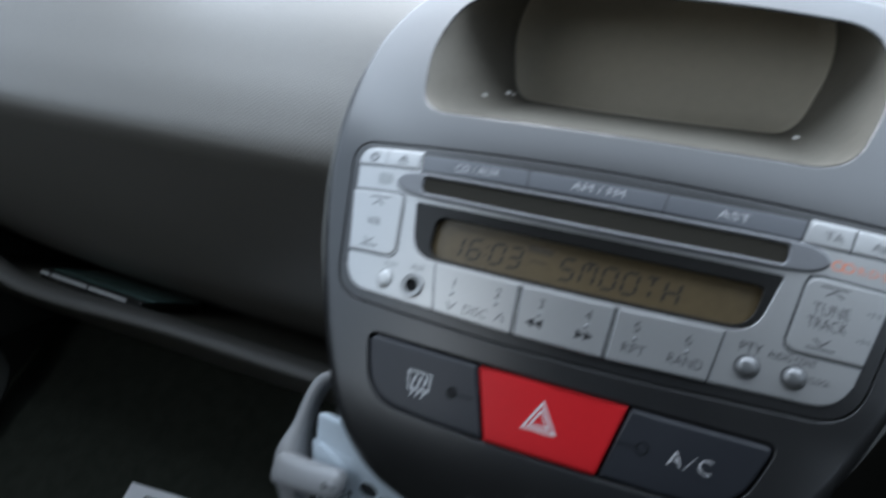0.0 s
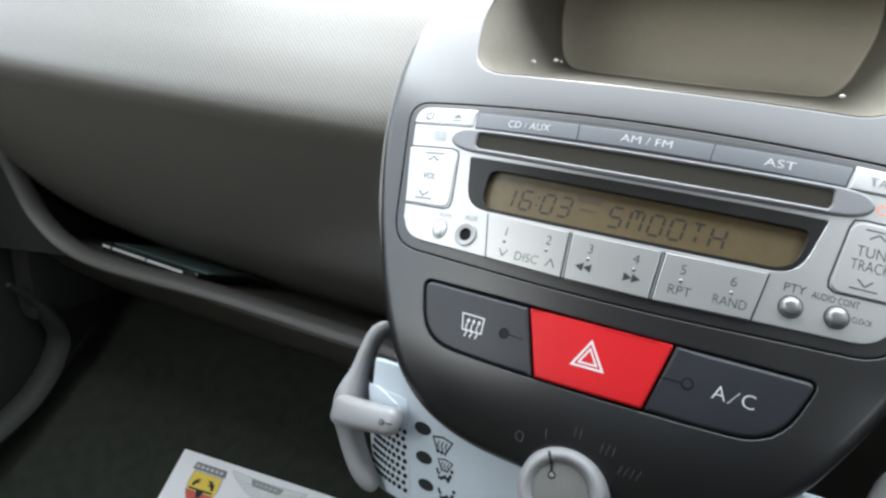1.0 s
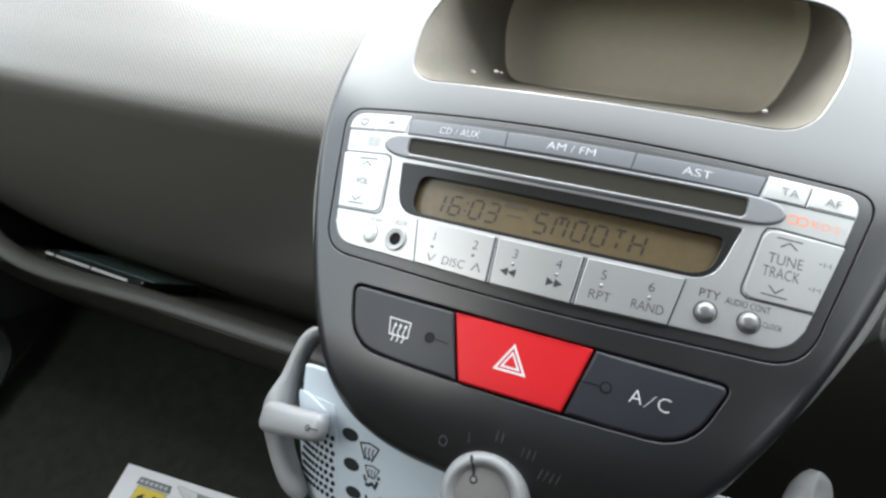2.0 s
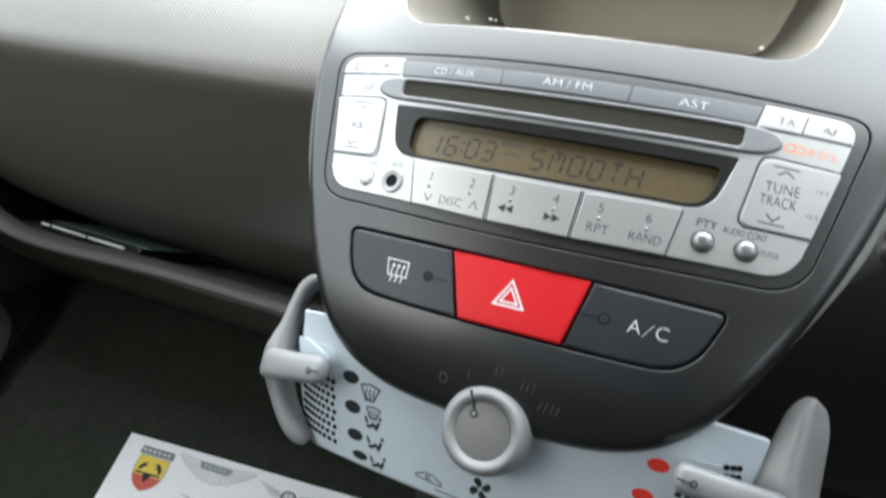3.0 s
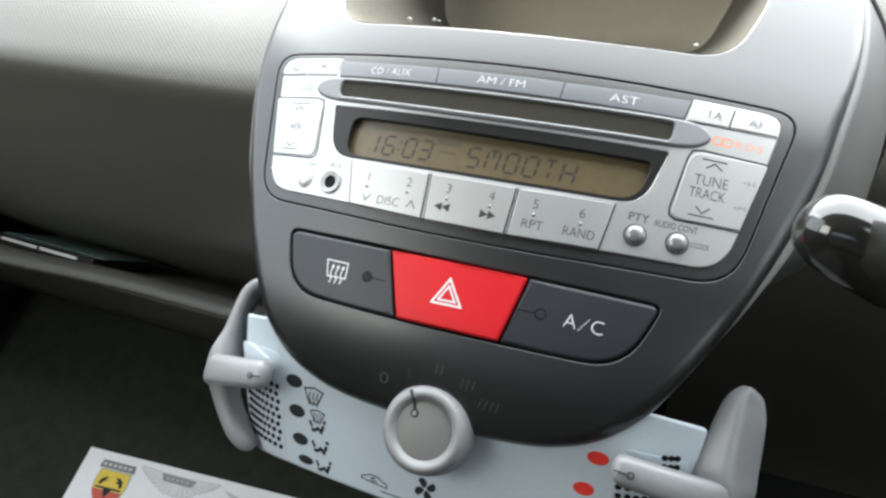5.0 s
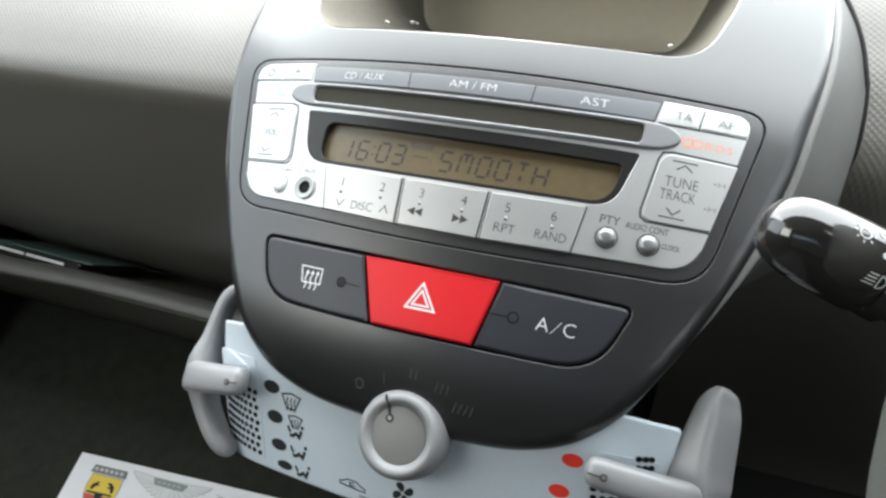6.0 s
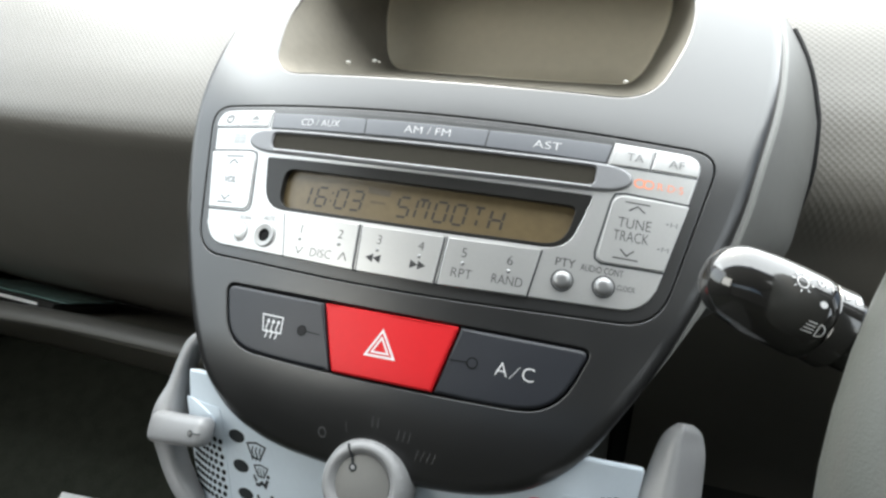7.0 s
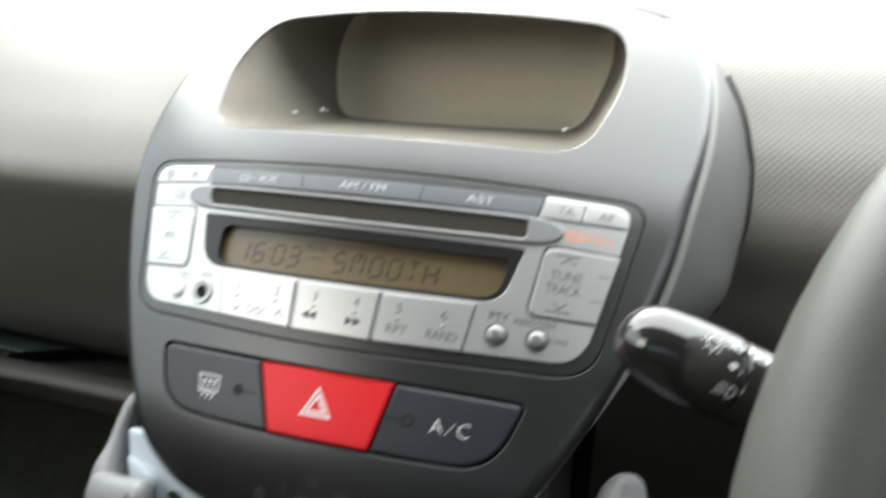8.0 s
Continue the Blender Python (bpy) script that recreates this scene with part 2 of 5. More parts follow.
def inset(pts, d):
    """Outline moved inwards by d metres (clockwise outlines)."""
    out = []
    for i, p in enumerate(pts):
        a, b = pts[i - 1], pts[(i + 1) % len(pts)]
        u, v = (p - a), (b - p)
        if u.length < 1e-9 or v.length < 1e-9:
            u = v = (b - a)
        u, v = u.normalized(), v.normalized()
        nu, nv = Vector((u.y, -u.x)), Vector((v.y, -v.x))
        m = nu + nv
        m = m / max(m.length_squared, 0.3) * 2
        out.append(p + m * d)
    return out


def ring(bm, pts, h):
    return [bm.verts.new((p.x, -h, p.y)) for p in pts]


def bridge(bm, a, b):
    for i in range(len(a)):
        j = (i + 1) % len(a)
        try:
            bm.faces.new((a[i], a[j], b[j], b[i]))
        except ValueError:
            pass


def cap(bm, loops):
    """Fills one outline, with holes, in its plane."""
    edges = []
    for lp in loops:
        for i in range(len(lp)):
            e = bm.edges.get((lp[i], lp[(i + 1) % len(lp)]))
            edges.append(e or bm.edges.new((lp[i], lp[(i + 1) % len(lp)])))
    bmesh.ops.triangle_fill(bm, use_beauty=True, use_dissolve=False, edges=edges, normal=(0, -1, 0))


def bend(bm, depth=bulge, step=0.006):
    """Cuts the mesh finely and lays it on the curved face."""
    xs = [v.co.x for v in bm.verts]
    zs = [v.co.z for v in bm.verts]
    k = math.floor(min(xs) / step) + 1
    while k * step < max(xs):
        bmesh.ops.bisect_plane(bm, geom=bm.verts[:] + bm.edges[:] + bm.faces[:], plane_co=(k * step, 0, 0), plane_no=(1, 0, 0), dist=1e-6)
        k += 1
    if depth is bulge and (max(zs) > 0.0815 or min(zs) < -0.0055):
        k = math.ceil(min(zs) / step)
        while k * step < max(zs):
            if -0.004 < k * step < 0.0801:
                k += 1
                continue
            bmesh.ops.bisect_plane(bm, geom=bm.verts[:] + bm.edges[:] + bm.faces[:], plane_co=(0, 0, k * step), plane_no=(0, 0, 1), dist=1e-6)
            k += 1
    bm.normal_update()
    mark = bm.faces.layers.int.new("front")
    for f in bm.faces:
        f[mark] = (2 if depth is bulge else 3) if abs(f.normal.y) > 0.999 else 0
    for v in bm.verts:
        v.co.y += depth(v.co.x, v.co.z)
    bmesh.ops.recalc_face_normals(bm, faces=bm.faces[:])
    return bm


def true_normals(me, offset):
    """Exact shading normals on the faces that lie on the curved front."""
    lay = me.attributes.get("front")
    if lay is None:
        return
    normals = [Vector(c.vector) for c in me.corner_normals]
    for p in me.polygons:
        kind = lay.data[p.index].value
        if kind:
            depth = bulge if kind == 2 else panel_depth
            for li in p.loop_indices:
                q = me.vertices[me.loops[li].vertex_index].co + offset
                e = 0.0005
                n = Vector(((depth(q.x + e, q.z) - depth(q.x - e, q.z)) / (2 * e), -1, (depth(q.x, q.z + e) - depth(q.x, q.z - e)) / (2 * e))).normalized()
                normals[li] = n if n.dot(p.normal) > 0 else -n
    me.normals_split_custom_set([tuple(n) for n in normals])
    me.attributes.remove(me.attributes["front"])


def slab(pts, h0, h1, b=0.4, holes=(), hole_floor=None, depth=bulge, step=0.006, steps=3):
    """A plate with an eased front edge, from h0 to h1 mm, laid on the face. holes: outlines cut through it."""
    bm = bmesh.new()
    h0, h1, b = h0 / 1000, h1 / 1000, b / 1000
    last = ring(bm, pts, h0)
    cur = ring(bm, pts, h1 - b)
    bridge(bm, last, cur)
    for k in range(1, steps + 1):
        a = math.pi / 2 * k / steps
        nxt = ring(bm, inset(pts, b * (1 - math.cos(a))), h1 - b + b * math.sin(a))
        bridge(bm, cur, nxt)
        cur = nxt
    loops = [cur]
    for hp in holes:
        top = ring(bm, inset(hp, -b * 0.7), h1)
        mid = ring(bm, inset(hp, -b * 0.2), h1 - b * 0.4)
        low = ring(bm, hp, h1 - b)
        end = ring(bm, hp, h0)
        bridge(bm, top, mid)
        bridge(bm, mid, low)
        bridge(bm, low, end)
        loops.append(top)
    cap(bm, loops)
    return bend(bm, depth, step)


def flat(pts, h, depth=bulge, step=0.006, thick=0.06):
    return slab(pts, h, h + thick, 0.02, depth=depth, step=step, steps=1)


def stroke(lines, width, h, closed=False, depth=bulge):
    """Printed lines: mm paths (x, z), as thin ribbons h mm above the face."""
    bm = bmesh.new()
    w = width / 2000
    for line in lines:
        p = [Vector(q) / 1000 for q in line]
        n = len(p)
        left, right = [], []
        for i in range(n):
            a = p[i - 1] if (i or closed) else p[i]
            b = p[(i + 1) % n] if (i < n - 1 or closed) else p[i]
            u = (p[i] - a).normalized() if (p[i] - a).length > 1e-9 else (b - p[i]).normalized()
            v = (b - p[i]).normalized() if (b - p[i]).length > 1e-9 else u
            m = Vector((-u.y, u.x)) + Vector((-v.y, v.x))
            m = m / max(m.length_squared, 0.4) * 2 * w
            left.append(bm.verts.new((p[i].x + m.x, -h / 1000, p[i].y + m.y)))
            right.append(bm.verts.new((p[i].x - m.x, -h / 1000, p[i].y - m.y)))
        for i in range(n if closed else n - 1):
            j = (i + 1) % n
            bm.faces.new((left[i], left[j], right[j], right[i]))
    return bend(bm, depth)


def lettering(text, x, z, height, h, width=None, depth=bulge, shear=0.0, turn=0.0, bold=0.0):
    """Words in the built-in font, centred at x, z; height of the capitals in mm."""
    cu = bpy.data.curves.new("text", "FONT")
    cu.body, cu.align_x, cu.align_y, cu.size, cu.resolution_u, cu.offset = text, "CENTER", "CENTER", 1.0, 3, bold
    ob = bpy.data.objects.new("text", cu)
    scene.collection.objects.link(ob)
    bpy.context.view_layer.update()
    me = bpy.data.meshes.new_from_object(ob.evaluated_get(bpy.context.evaluated_depsgraph_get()))
    bpy.data.objects.remove(ob)
    bpy.data.curves.remove(cu)
    bm = bmesh.new()
    bm.from_mesh(me)
    bpy.data.meshes.remove(me)
    xs, ys = [v.co.x for v in bm.verts], [v.co.y for v in bm.verts]
    sy = height / 1000 / 0.69
    sx = sy if width is None else width / 1000 / (max(xs) - min(xs))
    cx, cy = (max(xs) + min(xs)) / 2, (max(ys) + min(ys)) / 2
    for v in bm.verts:
        px, pz = (v.co.x - cx) * sx + shear * (v.co.y - cy) * sy, (v.co.y - cy) * sy
        c, s = math.cos(radians(turn)), math.sin(radians(turn))
        v.co = Vector((x / 1000 + c * px - s * pz, -h / 1000, z / 1000 + s * px + c * pz))
    return bend(bm, depth)


def merge(*bms):
    out = bmesh.new()
    for b in bms:
        me = bpy.data.meshes.new("tmp")
        b.to_mesh(me)
        b.free()
        out.from_mesh(me)
        bpy.data.meshes.remove(me)
    return out


def lathe(profile, origin, axis, n=40):
    """A turned body: profile of (radius, height) in mm along axis from origin (metres)."""
    bm = bmesh.new()
    rot = Vector(axis).normalized().to_track_quat("Z", "Y").to_matrix().to_4x4()
    rings = []
    for r, h in profile:
        if r < 1e-6:
            rings.append([bm.verts.new((0, 0, h / 1000))])
        else:
            rings.append([bm.verts.new((r / 1000 * math.cos(2 * math.pi * k / n), r / 1000 * math.sin(2 * math.pi * k / n), h / 1000)) for k in range(n)])
    for a, b in zip(rings, rings[1:]):
        for k in range(n):
            j = (k + 1) % n
            if len(a) == 1:
                bm.faces.new((a[0], b[k], b[j]))
            elif len(b) == 1:
                bm.faces.new((a[k], a[j], b[0]))
            else:
                bm.faces.new((a[k], a[j], b[j], b[k]))
    bm.transform(Matrix.Translation(origin) @ rot)
    bmesh.ops.recalc_face_normals(bm, faces=bm.faces[:])
    return bm


def sweep(path, section, closed_path=False, up=(0, 0, 1)):
    """A body swept along path (metres); section(u) gives (a, b) offsets along side and up, in metres."""
    bm = bmesh.new()
    n, rings = len(path), []
    for i, p in enumerate(path):
        p = Vector(p)
        a = Vector(path[max(i - 1, 0)]) if not closed_path else Vector(path[i - 1])
        b = Vector(path[min(i + 1, n - 1)]) if not closed_path else Vector(path[(i + 1) % n])
        t = (b - a).normalized()
        side = t.cross(Vector(up)).normalized()
        top = side.cross(t).normalized()
        rings.append([bm.verts.new(p + side * q[0] + top * q[1]) for q in section(i / max(n - 1, 1))])
    for i in range(n if closed_path else n - 1):
        bridge(bm, rings[i], rings[(i + 1) % n])
    if not closed_path:
        bm.faces.new(rings[0][::-1])
        bm.faces.new(rings[-1])
    bmesh.ops.recalc_face_normals(bm, faces=bm.faces[:])
    return bm


def spline(pts, n=8):
    """Catmull-Rom through points."""
    v = [Vector(p) for p in pts]
    v = [2 * v[0] - v[1]] + v + [2 * v[-1] - v[-2]]
    out = []
    for i in range(1, len(v) - 2):
        for k in range(n):
            u = k / n
            a, b, c, d = v[i - 1], v[i], v[i + 1], v[i + 2]
            out.append(0.5 * ((2 * b) + (c - a) * u + (2 * a - 5 * b + 4 * c - d) * u * u + (3 * b - a - 3 * c + d) * u ** 3))
    out.append(v[-2])
    return out


def box(lo, hi, b=0.0):
    bm = bmesh.new()
    bmesh.ops.create_cube(bm, size=1.0)
    for v in bm.verts:
        v.co = Vector([lo[i] + (v.co[i] + 0.5) * (hi[i] - lo[i]) for i in range(3)])
    if b:
        bmesh.ops.bevel(bm, geom=bm.edges[:], offset=b, segments=2, affect="EDGES", profile=0.6)
    return bm


def strokes(name, args, mat, parent, label=""):
    """Printed strokes, each a part of its own."""
    for line in args[0]:
        part(name, stroke([line], *args[1:]), mat, parent, label)

# ---- the cabin: floor, lining, doors, roof ----


def plate(name, lo, hi, mat, label, category):
    return solid(name, box(lo, hi), mat, label, category, "structure")


bm = bmesh.new()        # flat under the seats, rising to the toe board
foot = [(-1.9, -0.035), (0.02, -0.035), (0.05, -0.034), (0.08, -0.023), (0.62, 0.355), (0.62, -0.09), (-1.9, -0.09)]
ends = [[bm.verts.new((x, y, z)) for y, z in foot] for x in (-0.74, 0.74)]
bridge(bm, *ends)
bm.faces.new(ends[0])
bm.faces.new(ends[1][::-1])
bmesh.ops.recalc_face_normals(bm, faces=bm.faces[:])
solid("floor", bm, CARPET, "black carpeted footwell floor rising to the toe board", "floor", "structure")
plate("bulkhead", (-0.74, 0.62, -0.09), (0.74, 0.66, 0.70), CARPET, "black carpeted bulkhead under the dashboard", "wall")
plate("wall_passenger_door", (-0.78, -1.9, -0.09), (-0.74, 0.62, 0.58), DOORCARD, "dark grey passenger door trim", "door")
plate("wall_driver_door", (0.74, -1.9, -0.09), (0.78, 0.62, 0.66), DOORCARD, "dark grey driver door trim", "door")
plate("wall_rear", (-0.78, -1.94, -0.09), (0.78, -1.9, 0.84), SEAT_CLOTH, "grey rear cabin wall", "wall")
plate("roof", (-0.78, -1.94, 1.14), (0.78, -0.25, 1.18), HEADLINER, "grey cloth roof lining", "ceiling")
plate("pillar_rear_driver", (0.74, -1.9, 0.66), (0.78, -0.55, 1.14), HEADLINER, "grey door pillar lining", "pillar")
plate("pillar_rear_passenger", (-0.78, -1.9, 0.58), (-0.74, -1.6, 1.14), HEADLINER, "grey rear pillar lining", "pillar")
plate("pillar_door_passenger", (-0.78, -0.64, 0.58), (-0.74, -0.55, 1.14), HEADLINER, "grey door pillar lining", "pillar")
for sx, nm in ((-1, "pillar_front_passenger"), (1, "pillar_front_driver")):
    solid(nm, sweep([(sx * 0.74, 0.80, 0.70), (sx * 0.72, -0.24, 1.16)], lambda u: [(-0.03, -0.03), (0.03, -0.03), (0.03, 0.03), (-0.03, 0.03)]),
          HEADLINER, "grey windscreen pillar lining", "pillar", "structure")

# ---- the dashboard either side of the pod ----
BROW = [(0.104, 0.550), (0.0982, 0.538), (0.0996, 0.5275), (0.1072, 0.512), (0.120, 0.486), (0.138, 0.452), (0.160, 0.418), (0.184, 0.388), (0.211, 0.361), (0.235, 0.341), (0.260, 0.323), (0.283, 0.307), (0.300, 0.294)]
PROFILE = spline([(0.80, 0.70), (0.55, 0.695), (0.40, 0.683), (0.26, 0.650), (0.175, 0.614), (0.128, 0.577)] + BROW, 6)
DRIVER_PROFILE = spline([(0.80, 0.70), (0.55, 0.695), (0.40, 0.683), (0.26, 0.650), (0.172, 0.620), (0.134, 0.584), (0.117, 0.556), (0.112, 0.541), (0.113, 0.528), (0.119, 0.510), (0.126, 0.485), (0.140, 0.455), (0.162, 0.415), (0.186, 0.37), (0.21, 0.32), (0.23, 0.27)], 6)


def dash_half(x0, x1, rise, profile):
    """The padded dash from the windscreen over its brow and back under into the shelf."""
    bm = bmesh.new()
    rows, n = [], 24
    for i in range(n + 1):
        x = x0 + (x1 - x0) * i / n
        e = (abs(x) / 0.72) ** 4
        rows.append([bm.verts.new((x, p[0] + 0.014 + 0.03 * e, p[1] + rise * e)) for p in profile])
    for a, b in zip(rows, rows[1:]):
        for k in range(len(a) - 1):
            bm.faces.new((a[k], a[k + 1], b[k + 1], b[k]))
    bmesh.ops.recalc_face_normals(bm, faces=bm.faces[:])
    bmesh.ops.solidify(bm, geom=bm.faces[:], thickness=0.006)
    return bm


def passenger_dash():
    t = thing("passenger_dashboard", "dark grained vinyl dashboard with an open shelf under its brow", "dashboard", (-0.4, 0.3, 0.33), Matrix())
    part("dash_pad", dash_half(-0.735, -0.098, 0.0, PROFILE), DASH, t, "dark vinyl pad, grained and shiny on top")
    bm = box((-0.70, 0.0, -0.012), (-0.10, 0.14, 0.0), 0.003)
    bm.transform(Matrix.Translation((0, 0.203, 0.336)) @ Matrix.Rotation(radians(-21), 4, "X"))
    part("shelf_floor", bm, LOWER, t)
    path = spline([(-0.10, 0.196, 0.341), (-0.22, 0.197, 0.339), (-0.37, 0.2, 0.337), (-0.52, 0.2, 0.331), (-0.585, 0.2, 0.338), (-0.625, 0.199, 0.362),
                   (-0.648, 0.197, 0.40), (-0.662, 0.19, 0.445), (-0.668, 0.17, 0.49)], 6)
    sec = [(0.010 * math.cos(a) * (1.0 if math.cos(a) > 0 else 1.3), 0.0075 * math.sin(a)) for a in [2 * math.pi * k / 14 for k in range(14)]]
    part("shelf_edge", sweep(path, lambda u: sec), LIP, t, "rounded grey shelf edge")
    bm = bmesh.new()
    prof = [(0.206, 0.331), (0.225, 0.31), (0.27, 0.26), (0.34, 0.20), (0.46, 0.15), (0.6, 0.13)]
    rows = [[bm.verts.new((x, y, z)) for y, z in prof] for x in (-0.72, -0.5, -0.3, -0.10)]
    for a, b in zip(rows, rows[1:]):
        for k in range(len(a) - 1):
            bm.faces.new((a[k], a[k + 1], b[k + 1], b[k]))
    bmesh.ops.solidify(bm, geom=bm.faces[:], thickness=0.004)
    part("knee_panel", bm, LOWER, t, "black lower trim")
    bm = bmesh.new()
    pairs = [[bm.verts.new((q[0] - 0.004, q[1] - 0.003, q[2])), bm.verts.new((-0.739, q[1] + 0.004, q[2] - (0.0 if q[2] > 0.36 else 0.03)))] for q in path[21:]]
    for a, b in zip(pairs, pairs[1:]):
        bm.faces.new((a[0], b[0], b[1], a[1]))
    bmesh.ops.recalc_face_normals(bm, faces=bm.faces[:])
    bmesh.ops.solidify(bm, geom=bm.faces[:], thickness=0.004)
    part("end_cheek", bm, DOORCARD, t, "dark cheek closing the shelf's end")
    part("end_panel", box((-0.739, 0.22, 0.20), (-0.700, 0.5, 0.55), 0.015), DOORCARD, t, "black end trim beside the door")
    return t


def driver_dash():
    t = thing("driver_dashboard", "dark grained vinyl dashboard behind the steering wheel", "dashboard", (0.4, 0.3, 0.33), Matrix())
    part("dash_pad", dash_half(0.098, 0.72, 0.0, DRIVER_PROFILE), DASH, t, "dark vinyl pad, grained and shiny on top")
    part("lower_panel", box((0.08, 0.234, 0.10), (0.735, 0.36, 0.37), 0.03), DOORCARD, t, "black lower trim")
    bm = bmesh.new()
    prof = [(p[0] + 0.012, p[1] - 0.001) for p in PROFILE if p[0] > 0.212 and p[1] > 0.55]
    y, z = prof[-1]
    prof += [(y - 0.006, z - 0.003), (y - 0.004, z - 0.009), (0.262, 0.60), (0.262, 0.52)]
    rows = [[bm.verts.new((x, y, z + lift)) for y, z in prof] for x, lift in ((-0.17, -0.006), (-0.14, -0.001), (-0.115, 0.004), (-0.095, 0.010), (0, 0.013), (0.095, 0.010), (0.115, 0.004), (0.14, -0.001), (0.17, -0.006))]
    for a, b in zip(rows, rows[1:]):
        for k in range(len(a) - 1):
            bm.faces.new((a[k], a[k + 1], b[k + 1], b[k]))
    bmesh.ops.recalc_face_normals(bm, faces=bm.faces[:])
    bmesh.ops.solidify(bm, geom=bm.faces[:], thickness=0.004)
    part("dash_bridge", bm, DASH, t, "grained pad behind the centre console")
    part("column_shroud", box((0.24, 0.0, 0.40), (0.40, 0.25, 0.52), 0.03), DOORCARD, t, "black steering column shroud")
    return t


passenger_dash()
driver_dash()
solid("door_sill_trim", sweep(spline([(-0.715, 0.02, 0.02), (-0.712, 0.10, 0.06), (-0.71, 0.20, 0.10), (-0.71, 0.25, 0.16), (-0.71, 0.235, 0.215), (-0.71, 0.20, 0.26)], 6),
      lambda u: [(0.012 * math.cos(a) * min(1, 3.2 - 3 * u), 0.02 * math.sin(a) * min(1, 3.2 - 3 * u)) for a in [2 * math.pi * k / 12 for k in range(12)]], up=(1, 0, 0)), DOORCARD,
      "dark grey curved sill trim beside the door", "sill trim", "structure")
solid("tunnel", box((-0.10, -0.6, 0.0), (0.10, 0.62, 0.20), 0.03), DOORCARD, "black plastic transmission tunnel cover", "tunnel", "structure")

# ---- the centre pod ----
HALF = [(218, 0), (217, 62), (211, 102), (196, 123), (168, 131.5), (142, 132), (120, 130), (95, 125.5), (75, 122), (58, 117.5), (40, 111.5), (25, 105.5), (10, 98.8),
        (-8, 89), (-24, 79), (-36, 66.5), (-43, 52.5), (-47, 34), (-48.8, 0)]


def pod_outline():
    right = [(p.y / 1000, p.x / 1000) for p in spline([(z, x) for z, x in HALF], 4)]
    pts = [Vector(p) for p in right] + [Vector((-x, z)) for x, z in right[-2:0:-1]]
    return clockwise(pts)


RADIO_HOLE = rounded([(-111.5, 94.6, 11), (111.5, 94.2, 11), (97.5, 25.5, 14), (0, 20.8, 45), (-97.5, 25.5, 14)])
SWITCH_HOLE = rounded([(-75.6, 14.4, 5), (0, 13.6, 20), (77, 14.0, 5), (67.5, -11.5, 14), (0, -14.0, 50), (-67.5, -11.5, 14)])
TRAY_HOLE = rounded([(-83, 112.5, 15), (0, 109.5, 50), (83, 112.5, 15), (97, 157, 22), (91, 192, 15), (0, 193, 50), (-91, 192, 15), (-97, 157, 22)], 8)
WORLD_BACK = Vector((0, math.cos(radians(30)), math.sin(radians(30))))


